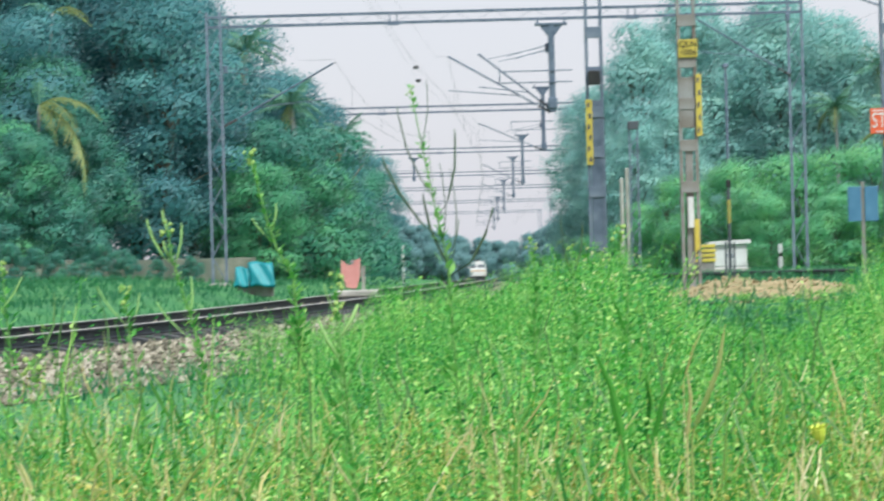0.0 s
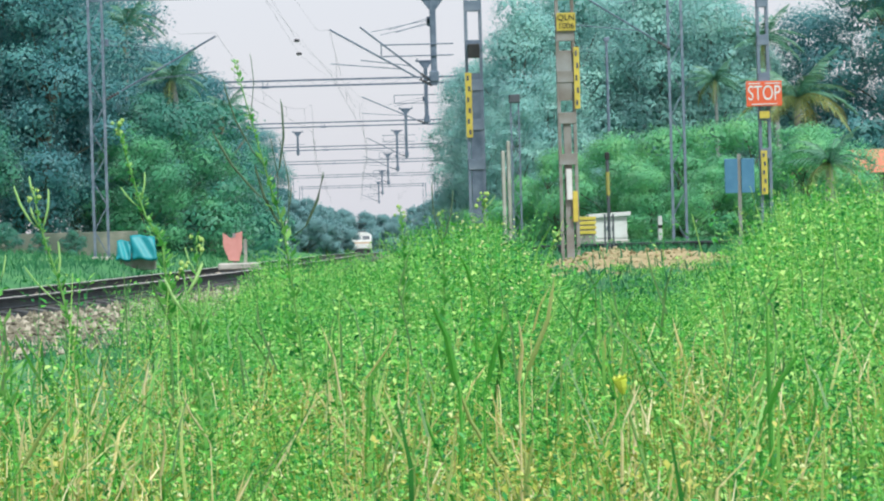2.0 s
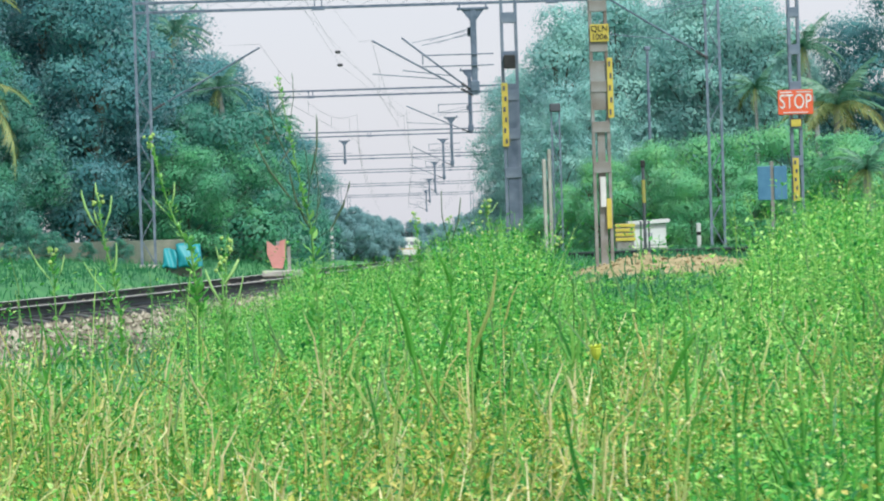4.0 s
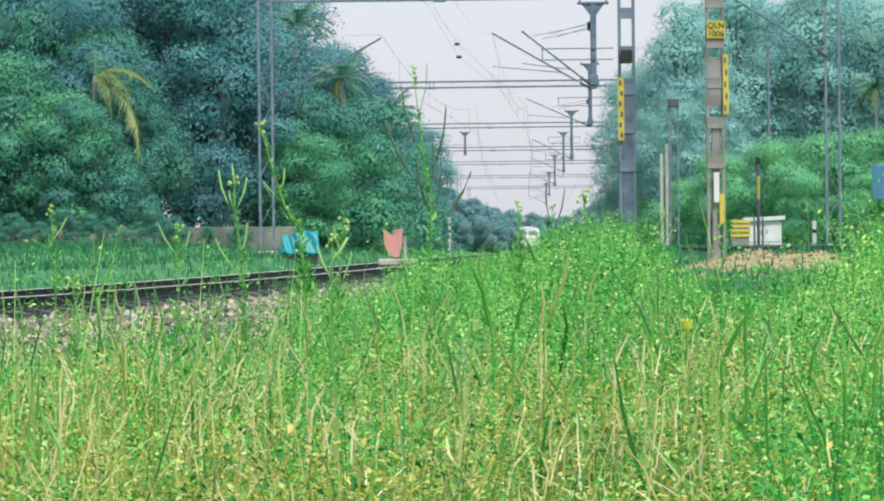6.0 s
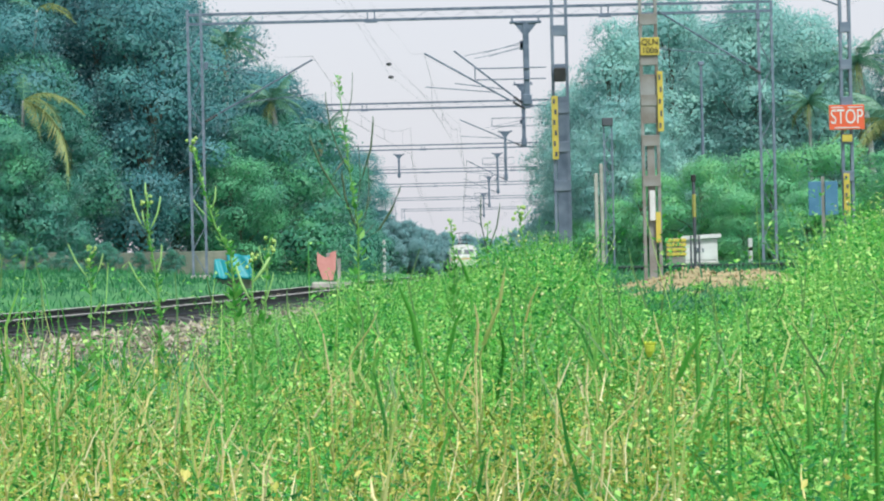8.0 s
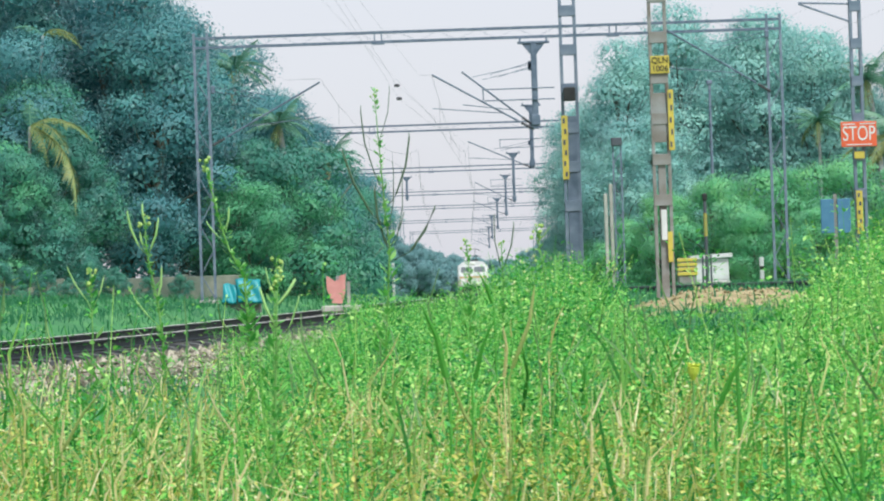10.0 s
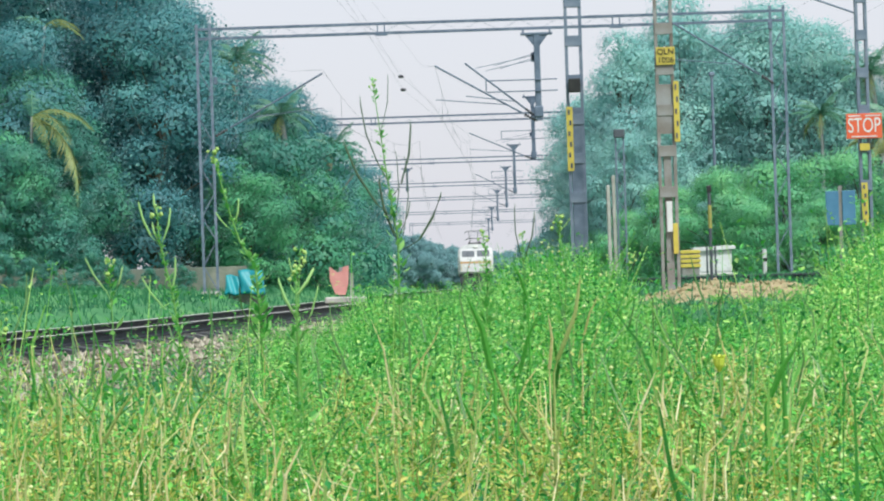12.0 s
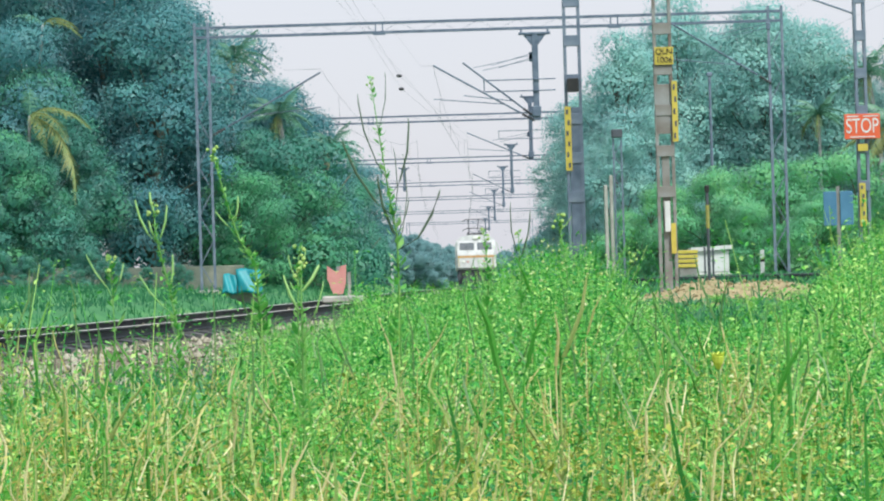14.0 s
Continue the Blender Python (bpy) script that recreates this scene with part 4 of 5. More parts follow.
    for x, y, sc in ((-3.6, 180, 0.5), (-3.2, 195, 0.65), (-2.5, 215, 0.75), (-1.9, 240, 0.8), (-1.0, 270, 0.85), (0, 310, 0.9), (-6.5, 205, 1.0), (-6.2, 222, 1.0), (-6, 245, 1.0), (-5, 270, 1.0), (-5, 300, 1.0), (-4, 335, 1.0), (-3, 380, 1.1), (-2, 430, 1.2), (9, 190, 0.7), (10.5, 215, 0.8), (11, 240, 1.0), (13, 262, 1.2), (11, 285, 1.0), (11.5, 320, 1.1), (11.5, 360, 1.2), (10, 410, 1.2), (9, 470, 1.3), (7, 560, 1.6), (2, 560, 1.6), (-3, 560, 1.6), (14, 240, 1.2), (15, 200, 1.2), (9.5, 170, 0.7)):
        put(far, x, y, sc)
    for x, y, sc in ((-6.3, 84.5, 0.78), (-5.2, 88, 0.9), (-6.9, 86, 0.9), (-14.6, 78.6, 0.95), (-12.6, 78.4, 0.55), (-15.9, 79.2, 1.25), (-4.7, 93, 0.9), (-13.7, 78.0, 1.0)):
        put(fresh, x, y, sc)
    for k in (*fresh, *dark, *mid, *grey, *shrub, *mid_shrub, *far):
        if k not in used:
            bpy.data.objects.remove(k)


plant_trees()
palm("coconut palm with hanging yellowed fronds among dark trees", -12.9, 79.0, 5.5, 5, 2.2, girth=0.5,
     pattern=[(-20, 12, 1.0, True), (-55, -22, 0.8, True), (-10, -38, 1.45, True), (100, 40, 0.7, False), (-40, -2, 0.9, True)])
palm("coconut palm with one yellowed frond above dark trees", -13.2, 82.3, 8.7, 6, 1.6, girth=0.4,
     pattern=[(-30, 15, 0.9, True), (150, 30, 0.8, False), (-15, 5, 0.9, True)])
palm("coconut palm rising among green trees", -5.6, 96, 6.6, 8, 1.5)
palm("coconut palm above the dark trees", -7.7, 93, 8.3, 19, 1.5)
palm("coconut palm above the dark trees", -5.0, 101, 5.6, 23, 1.4)
palm("coconut palm with a pale trunk behind shrubs", 14.0, 93, 5.9, 9, 1.2, girth=0.55)
palm("coconut palm with yellowed fronds beside a tiled roof", 16.3, 90, 5.0, 10, 2.4, dry=9, fronds=18)
palm("tall dark coconut palm behind a tiled roof", 16.9, 96, 7.6, 14, 1.8)
palm("tall dark coconut palm behind a tiled roof", 20.6, 95, 8.6, 15, 2.4)
palm("young coconut palm with yellowed fronds near the stop board", 14.9, 77, 2.4, 17, 1.5, dry=5)


def tiled_house():
    z = ground_z(19.5, 90)
    root = thing("house", "low house with an orange clay-tiled roof", "house", pose(17.9, 88, 0))
    part("wall", Shape().box((0, 0, (z + 2.8) / 2), (3.4, 4, 2.8 - z), bevel=0.02), M_WALL, root)
    roof = part("roof", Shape().prism([(-2.3, 2.75), (2.3, 2.75), (0, 3.6)], -2.0, 2.0), M_TILE, root, "orange clay-tiled gable roof")
    roof.matrix_basis = pose(0, 0, 0, 0, 0, 90)
    part("door", Shape().box((0.5, -2.02, z + 0.95), (0.9, 0.06, 1.9), bevel=0.01), M_BARK, root)
    w = part("window", Shape().box((-1.0, -2.02, z + 1.2), (0.9, 0.06, 0.8), bevel=0.01), M_GLASS, root)
    part("sill", Shape().box((-1.0, -2.06, z + 0.77), (1.0, 0.14, 0.06), bevel=0.01), M_CONC, w)


tiled_house()


# ---- weeds in front of the camera ----
def weed_top(x, y):
    """How high the weeds stand at a place: taller in the middle clump and at the right edge."""
    u = x / max(y, 1)
    h = 0.62
    h += 0.47 * math.exp(-((u - 0.046) / 0.028) ** 2) * smooth(10, 15, y)
    h += 0.38 * math.exp(-((u + 0.026) / 0.012) ** 2) * smooth(14, 20, y)
    h += 0.6 * smooth(0.14, 0.18, u) * smooth(10, 15, y)
    h -= 0.36 * math.exp(-((u - 0.105) / 0.028) ** 2) * smooth(10, 20, y)
    h *= 1 - 0.72 * smooth(25, 33, y) * smooth(0.05, 0.075, u) * (1 - smooth(0.14, 0.165, u))
    return h + 0.15 * noise.noise((x * 1.7, y * 0.8, 7)) + 0.12 * noise.noise((x * 4.0, y * 1.6, 11))


def scatter(rng, n, y0, y1, power, ok):
    out = []
    while len(out) < n:
        y = y0 + (y1 - y0) * rng.random() ** power
        u = rng.uniform(-0.25, 0.25)
        x = u * y
        if ok(x, y, u):
            out.append((x, y))
    return out


def leafy(rng, places, hfun, leaves, size):
    """Upright weeds: a thin stem and many small paired leaves, in arrays."""
    V, Q = [], []
    n0 = 0
    for x, y in places:
        h = hfun(x, y) * rng.uniform(0.65, 1.12)
        z0 = ground_z(x, y)
        lean = rng.normal(size=2) * 0.2
        k = leaves
        f = 0.25 + 0.75 * rng.random(k) ** 0.8
        a = rng.uniform(0, 6.283, k)
        spread = 0.03 + 0.13 * (1 - f) * rng.random(k) + 0.03 * rng.random(k)
        px = x + lean[0] * h * f ** 2 + np.cos(a) * spread
        py = y + lean[1] * h * f ** 2 + np.sin(a) * spread
        pz = z0 + h * f
        c = np.stack([px, py, pz], 1)
        s = size * rng.uniform(0.5, 1.4, k)[:, None]
        t = np.stack([np.cos(a), np.sin(a), rng.uniform(-0.5, 0.9, k)], 1)
        b = np.stack([-np.sin(a), np.cos(a), rng.uniform(-0.5, 0.5, k)], 1)
        up = np.cross(t, b)
        v = np.stack([c, c + t * s * 0.5 + b * s * 0.3 + up * s * 0.08, c + t * s, c + t * s * 0.5 - b * s * 0.3 + up * s * 0.08], 1).reshape(-1, 3)
        V.append(v)
        Q.append(np.arange(4 * k).reshape(-1, 4) + n0)
        n0 += 4 * k
        w = 0.0012 * (1 + y / 12)
        tp = (x + lean[0] * h, y + lean[1] * h, z0 + h)
        V.append(np.array([(x - w, y, z0), (x + w, y, z0), (tp[0] + w * 0.5, tp[1], tp[2]), (tp[0] - w * 0.5, tp[1], tp[2])]))
        Q.append(np.array([[0, 1, 2, 3]]) + n0)
        n0 += 4
    return np.concatenate(V), np.concatenate(Q)


def blades(rng, places, hfun, width, lean_amount, low=0.5):
    """Bent blades of three faces each."""
    V, Q = [], []
    n0 = 0
    for x, y in places:
        h = hfun(x, y) * rng.uniform(low, 1.2)
        z0 = ground_z(x, y)
        a = rng.uniform(0, 6.283)
        l = abs(rng.normal()) * lean_amount
        dx, dy = math.cos(a) * l, math.sin(a) * l
        w = width * rng.uniform(0.6, 1.4)
        ca, sa = (w, 0) if rng.random() < 0.8 else (w * 0.4, w * 0.8)
        v = []
        for f, ww in ((0, 1), (0.4, 0.9), (0.75, 0.6), (1.0, 0.08)):
            cx, cy, cz = x + dx * h * f ** 1.7, y + dy * h * f ** 1.7, z0 + h * f * (1 - 0.15 * l * f)
            v += [(cx - ca * ww, cy - sa * ww, cz), (cx + ca * ww, cy + sa * ww, cz)]
        V.append(np.array(v))
        Q.append(np.array([(0, 1, 3, 2), (2, 3, 5, 4), (4, 5, 7, 6)]) + n0)
        n0 += 8
    return np.concatenate(V), np.concatenate(Q)


def near_ok(x, y, u):
    return True


def mid_ok(x, y, u):
    # the ditch before the ballast stays nearly bare
    return u > -0.07 - 0.02 * math.sin(y) or y < 9


def slanted(rng, places, length, width, low, high):
    """Stiff bent stalks that start among the leaves and lean all ways."""
    V, Q = [], []
    for n, (x, y) in enumerate(places):
        z0 = ground_z(x, y) + weed_top(x, y) * rng.uniform(low, high)
        a, tilt = rng.uniform(0, 6.283), abs(rng.normal()) * 0.95
        l = length * rng.uniform(0.4, 1.2)
        d = np.array([math.cos(a) * math.sin(tilt), math.sin(a) * math.sin(tilt) * 0.5, math.cos(tilt)])
        e = d + np.array([rng.normal() * 0.25, 0, -0.1])
        p0 = np.array([x, y, z0])
        p1 = p0 + d * l * 0.6
        p2 = p1 + e * l * 0.4
        w = np.array([width * rng.uniform(0.6, 1.4), 0, 0]) * (0.7 + y / 20)
        V.append(np.array([p0 - w, p0 + w, p1 - w * 0.85, p1 + w * 0.85, p2 - w * 0.35, p2 + w * 0.35]))
        Q.append(np.array([(0, 1, 3, 2), (2, 3, 5, 4)]) + 6 * n)
    return np.concatenate(V), np.concatenate(Q)


def dry_ok(x, y, u):
    # dry stalks stand thickest away from the bushy clump and the far right
    return noise.noise((x * 1.3, y * 0.7, 4)) > -0.1 + 1.3 * u


def bent_blade(p0, p1, p2, w, fold):
    """A tapering blade along three places, with a raised midrib."""
    s = Shape()
    vs = []
    for p, f in ((p0, 1.0), (p0.lerp(p1, 0.55), 1.0), (p1, 0.85), (p1.lerp(p2, 0.6), 0.6), (p2, 0.12)):
        vs += [p + Vector((-w * f, 0, 0)), p + Vector((0, -fold * f, 0)), p + Vector((w * f, 0, 0)), p + Vector((0, fold * f * 0.6, 0))]
    fs = []
    for k in range(4):
        for i in range(4):
            fs.append((4 * k + i, 4 * k + (i + 1) % 4, 4 * k + 4 + (i + 1) % 4, 4 * k + 4 + i))
    return s.add(vs, fs + [(16, 17, 18, 19), (3, 2, 1, 0)])


def stalk_tuft(name, label, category, piece, rng, places, length, width, low, high, mat):
    """Single stalks that can be told apart, each a piece of its own."""
    root = thing(name, label, category)
    for x, y in places:
        z0 = ground_z(x, y) + weed_top(x, y) * rng.uniform(low, high)
        a, tilt = rng.uniform(0, 6.283), abs(rng.normal()) * 0.6
        d = Vector((math.cos(a) * math.sin(tilt), math.sin(a) * math.sin(tilt) * 0.5, math.cos(tilt)))
        l = length * rng.uniform(0.45, 1.3)
        p0 = Vector((x, y, z0))
        p1 = p0 + d * l * 0.6
        p2 = p1 + (d + Vector((rng.normal() * 0.35, 0, -0.12))) * l * 0.4
        part(piece, bent_blade(p0 - d * 0.25, p1, p2, width * rng.uniform(0.6, 1.4) * (0.7 + y / 20), width * 0.6), mat, root)


def bud_dots(rng, places, r):
    octa = np.array([(1, 0, 0), (-1, 0, 0), (0, 1, 0), (0, -1, 0), (0, 0, 1), (0, 0, -1)], float)
    tri = np.array([(0, 2, 4), (2, 1, 4), (1, 3, 4), (3, 0, 4), (2, 0, 5), (1, 2, 5), (3, 1, 5), (0, 3, 5)])
    V, Q = [], []
    for n, (x, y) in enumerate(places):
        z = ground_z(x, y) + weed_top(x, y) * rng.uniform(0.7, 1.12)
        V.append(octa * r * rng.uniform(0.5, 1.4) * rng.uniform(0.6, 1.4, 3) * (0.7 + y / 20) + (x, y, z))
        Q.append(tri + 6 * n)
    return np.concatenate(V), np.concatenate(Q)


def build_weeds():
    rng = np.random.default_rng(21)
    v, q = leafy(rng, scatter(rng, 1900, 3.4, 10, 1.0, near_ok), weed_top, 74, 0.0175)
    tagged(new("weeds", fast_mesh("weeds", v, q, M_WEED)), "dense bright green leafy weeds on the verge", "weeds", kind="stuff")
    v, q = leafy(rng, scatter(rng, 1500, 3.4, 10, 1.3, dry_ok), weed_top, 64, 0.016)
    tagged(new("weeds", fast_mesh("weeds", v, q, M_YELLOWING)), "yellowing dry leafy weeds among green ones", "weeds", kind="stuff")
    v, q = leafy(rng, scatter(rng, 4700, 10, 40, 1.0, mid_ok), weed_top, 66, 0.029)
    tagged(new("weeds", fast_mesh("weeds", v, q, M_WEED)), "tall bushy green weeds in front of the railway", "weeds", kind="stuff")
    v, q = leafy(rng, scatter(rng, 1100, 10, 34, 1.0, mid_ok), lambda x, y: weed_top(x, y) * 1.06, 54, 0.029)
    tagged(new("weeds", fast_mesh("weeds", v, q, M_SPRIG)), "pale green young weeds among darker ones", "weeds", kind="stuff")
    v, q = leafy(rng, scatter(rng, 200, 5.5, 11, 1.0, near_ok), lambda x, y: rng.uniform(0.75, 1.1), 100, 0.017)
    tagged(new("weeds", fast_mesh("weeds", v, q, M_WEED)), "slender leafy sprigs rising above the other weeds", "weeds", kind="stuff")
    v, q = slanted(rng, scatter(rng, 150, 5.5, 12, 1.0, near_ok), 0.3, 0.0028, 1.0, 1.25)
    tagged(new("pods", fast_mesh("pods", v, q, M_POD)), "slender green seed pods above the weeds", "seed pods", kind="stuff")
    v, q = blades(rng, scatter(rng, 700, 3.2, 12, 1.0, near_ok), weed_top, 0.004, 0.7)
    tagged(new("grass", fast_mesh("grass", v, q, M_GRASS)), "long green grass blades among weeds", "grass", kind="stuff")
    v, q = slanted(rng, scatter(rng, 380, 3.8, 14, 1.0, near_ok), 0.45, 0.0045, 0.3, 0.85)
    tagged(new("grass", fast_mesh("grass", v, q, M_GRASS)), "broad green grass blades rising above weeds", "grass", kind="stuff")
    v, q = slanted(rng, scatter(rng, 1900, 3.4, 12, 1.0, dry_ok), 0.15, 0.0019, 0.55, 1.05)
    tagged(new("dry_stalks", fast_mesh("dry_stalks", v, q, M_STRAW)), "dry straw-coloured stalks among green weeds", "dry grass", kind="stuff")
    v, q = slanted(rng, scatter(rng, 420, 4.0, 10, 1.0, dry_ok), 0.28, 0.0028, 0.5, 1.02)
    tagged(new("dry_stalks", fast_mesh("dry_stalks", v, q, M_OLIVE)), "olive-brown half-dry stalks among green weeds", "dry grass", kind="stuff")
    stalk_tuft("dry_grass_tuft", "thick broken straw stalks among green weeds", "dry grass", "stalk", rng, scatter(rng, 190, 4.2, 9.0, 1.0, dry_ok), 0.2, 0.0034, 0.5, 0.95, M_STRAW)
    stalk_tuft("grass_tuft", "wide bright green blades among weeds", "grass", "blade", rng, scatter(rng, 90, 4.8, 9.5, 1.0, near_ok), 0.38, 0.005, 0.4, 0.9, M_GRASS)
    v, q = bud_dots(rng, scatter(rng, 3200, 3.6, 18, 1.0, mid_ok), 0.0046)
    tagged(new("buds", fast_mesh("buds", v, q, M_FLOWER)), "tiny pale buds scattered over the weeds", "buds", kind="stuff")

    def yard_ok(x, y, u):
        tx, _ = track_at(max(24, y))
        d = x - tx
        return (d > 3.3 or d < -2.4) and (((x - 5.0) / 1.7) ** 2 + ((y - 44) / 4.5) ** 2 > 1 or rng.random() < 0.12)

    v, q = blades(rng, scatter(rng, 22000, 28, 90, 0.8, yard_ok), lambda x, y: 0.2, 0.012, 0.6)
    tagged(new("grass", fast_mesh("grass", v, q, M_VERGE_SHADED)), "rough green grass with tree shade in its colour between the track and the trees", "grass", kind="stuff")

    around = []
    while len(around) < 2600:
        x, y = rng.uniform(-6, 6), rng.uniform(-6, 5)
        if x * x + y * y > 1.2 and (y < 0 or abs(x) > 0.25 * y + 0.3):
            around.append((x, y))
    v, q = blades(rng, around, lambda x, y: 0.5, 0.005, 0.5)
    tagged(new("grass", fast_mesh("grass", v, q, M_GRASS)), "green grass on the verge round the viewpoint", "grass", kind="stuff")


build_weeds()


def standing_stalks(name, label, category, piece, rows, mat):
    """The stalks that stand out in front, as distance, foot and tip (sideways, height) and half width."""
    root = thing(name, label, category)
    rng = random.Random(len(rows))
    for y, x0, z0, x1, z1, w in rows:
        y += rng.uniform(-0.3, 0.3)
        p0, p2 = Vector((x0, y, z0)), Vector((x1, y - 0.03, z1))
        d = p2 - p0
        p1 = p0.lerp(p2, 0.55) + Vector((0.06 * d.z * rng.choice((-1, 1)), 0, 0))
        part(piece, bent_blade(Vector((x0 - d.x * 0.3, y, ground_z(x0, y))), p0.lerp(p2, -0.15), p0.lerp(p2, 0.05), w * 0.45, w * 0.3), mat, root)
        part(piece, bent_blade(p0, p1, p2, w * 0.8, w * 0.3), mat, root)


standing_stalks("tall_grass", "broad green grass blades standing before the weeds", "grass", "blade", [(6, 0.75, 1.17, 0.82, 1.30, 0.0093), (6, 0.67, 0.91, 0.69, 1.06, 0.0113), (6, 0.66, 0.91, 0.53, 1.03, 0.0087), (6, 0.10, 1.06, 0.01, 1.23, 0.0053), (6, 0.13, 0.92, 0.10, 1.02, 0.0060), (6, 0.19, 1.24, 0.24, 1.38, 0.0067), (6, 0.12, 1.25, 0.07, 1.42, 0.0100), (8, 0.27, 1.39, 0.23, 1.49, 0.0071), (6, -0.63, 1.11, -0.57, 1.23, 0.0040), (6, -0.79, 0.97, -0.79, 1.20, 0.0033), (6, -0.80, 1.18, -0.86, 1.27, 0.0040), (8, 0.88, 1.26, 1.01, 1.40, 0.0044), (8, 0.80, 1.25, 0.70, 1.35, 0.0044), (8, 0.57, 1.34, 0.65, 1.44, 0.0044)], M_BLADE)
standing_stalks("straw_stalks", "pale dry straw stalks standing before the weeds", "dry grass", "stalk", [(6, 0.26, 1.24, 0.26, 1.37, 0.0053), (6, -0.78, 1.03, -0.77, 1.20, 0.0053), (6, -1.02, 1.05, -0.92, 1.16, 0.0040), (6, -0.50, 1.07, -0.49, 1.19, 0.0040), (6, -0.42, 1.12, -0.47, 1.22, 0.0040), (6, -0.67, 0.95, -0.60, 1.04, 0.0040), (8, 0.46, 1.25, 0.51, 1.38, 0.0044), (6, -0.12, 1.20, -0.16, 1.37, 0.0033), (6, -0.06, 1.24, 0.01, 1.35, 0.0033)], M_STRAW)
standing_stalks("half_dry_stalks", "olive half-dry stalks leaning before the weeds", "dry grass", "stalk", [(6, 0.23, 1.03, 0.13, 1.24, 0.0073), (6, 0.28, 1.26, 0.34, 1.46, 0.0073), (6, -0.76, 1.12, -0.66, 1.26, 0.0060), (6, -0.77, 0.96, -0.70, 1.17, 0.0053), (6, -0.83, 1.08, -0.94, 1.21, 0.0053), (6, 0.27, 0.92, 0.28, 1.14, 0.0060)], M_OLIVE)


def tall_weed(label, x, y, spine, pods, seed, thick=0.004, leaf_low=1.0, leaf_size=0.03, leaf_count=90, buds=6, bud_r=0.005, pod_mat=None):
    """A tall weed: spine and pods as (sideways, height) in metres from its foot; small upturned leaves and a tip of buds."""
    rng = random.Random(seed)
    z0 = ground_z(x, y)
    root = thing("tall_weed", label, "weed", pose(x, y, z0), group="tall weeds")
    pts = [Vector((0, 0, -0.02))] + [Vector((dx, 0.015 * math.sin(3.0 * k), z - z0)) for k, (dx, z) in enumerate(spine)]
    n = len(pts)
    part("stem", Shape().tube(pts, [thick * (1.15 - 0.75 * k / (n - 1)) for k in range(n)], 6), M_STEM, root, smooth=True)

    def at_height(z):
        for a, b in zip(pts, pts[1:]):
            if a.z <= z <= b.z:
                return a.lerp(b, (z - a.z) / (b.z - a.z))
        return pts[-1].copy()

    for dx0, za, dx1, zb, r in pods:
        a, b = Vector((dx0, 0, za - z0)), Vector((dx1, 0.02, zb - z0))
        foot = at_height(a.z - 0.04)
        bow = Vector((0.06 * (b.z - a.z) * (-1 if dx1 < dx0 else 1), 0, -0.02 * (b.z - a.z)))
        s = Shape().tube([foot, a, a.lerp(b, 0.08) + bow * 0.3, a.lerp(b, 0.5) + bow, a.lerp(b, 0.9) + bow * 0.4, b], [0.0013, 0.0015, r * 0.8, r, r * 0.8, 0.001], 6)
        part("pod", s, pod_mat or M_POD, root, "slender upright seed pod", smooth=True)
    lv = Shape()
    low, high = leaf_low - z0, pts[-1].z
    for k in range(leaf_count):
        f = rng.random() ** 1.35
        p = at_height(low + (high - low) * f)
        a = rng.uniform(0, 6.28)
        l = leaf_size * (1.3 - 0.8 * f) * rng.uniform(0.6, 1.3)
        out = Vector((math.cos(a), math.sin(a) * 0.7, 0))
        p = p + out * l * 1.2 * rng.random() * (1 - f)
        t = (out + Vector((0, 0, rng.uniform(0.2, 1.4)))) * l
        b = Vector((-math.sin(a), math.cos(a), 0.15)) * l * 0.34
        mid = p + t * 0.5 - Vector((0, 0, l * 0.06))
        lv.add([p, mid + b, p + t, mid - b], [(0, 1, 2, 3)])
    tagged(part("foliage", lv, M_SPRIG, root, "small upturned bright green leaves"), kind="stuff")
    for k in range(buds):
        p = pts[-1] + Vector((rng.uniform(-1, 1), rng.uniform(-1, 1), rng.uniform(-2.2, 0.6))) * bud_r * 3
        r = bud_r * rng.uniform(0.6, 1.2)
        part("bud", Shape().lathe(p, [(r * 0.3, -r), (r, -r * 0.2), (r * 0.7, r * 0.7), (r * 0.2, r)], 6), M_BUD, root, "small pale green bud")
    return root


weed_a = tall_weed("tall slender weed with long dark upright seed pods", -0.15, 9,
                   [(-0.01, 1.2), (-0.014, 1.591), (-0.033, 1.696), (-0.055, 1.847), (-0.078, 2.012), (-0.097, 2.151)],
                   [(-0.07, 1.832, -0.142, 2.095, 0.003), (-0.078, 1.7, -0.202, 1.937, 0.0045), (-0.022, 1.591, -0.078, 1.809, 0.005), (-0.006, 1.768, 0.035, 2.008, 0.0042), (0.057, 1.576, 0.142, 1.75, 0.0048), (-0.067, 1.982, -0.044, 2.17, 0.0018), (0.0, 1.62, 0.03, 1.72, 0.0025), (0.004, 1.6, 0.012, 1.88, 0.002), (-0.03, 1.62, -0.02, 1.9, 0.002)],
                   1, 0.004, 0.85, 0.03, 230, 4, 0.004, M_PODDARK)
weed_b = tall_weed("upright weed with slender light green pods", -1.05, 10,
                   [(0.01, 0.9), (0.0, 1.254), (-0.024, 1.411), (-0.054, 1.528), (-0.073, 1.626), (-0.083, 1.743)],
                   [(-0.103, 1.631, -0.155, 1.773, 0.0055), (-0.08, 1.72, -0.095, 1.802, 0.005), (-0.059, 1.616, -0.031, 1.748, 0.005), (-0.078, 1.616, -0.103, 1.69, 0.005), (-0.029, 1.411, -0.015, 1.553, 0.005), (-0.054, 1.347, -0.147, 1.474, 0.004)],
                   2, 0.006, 1.0, 0.024, 190, 6, 0.008, M_PODPALE)
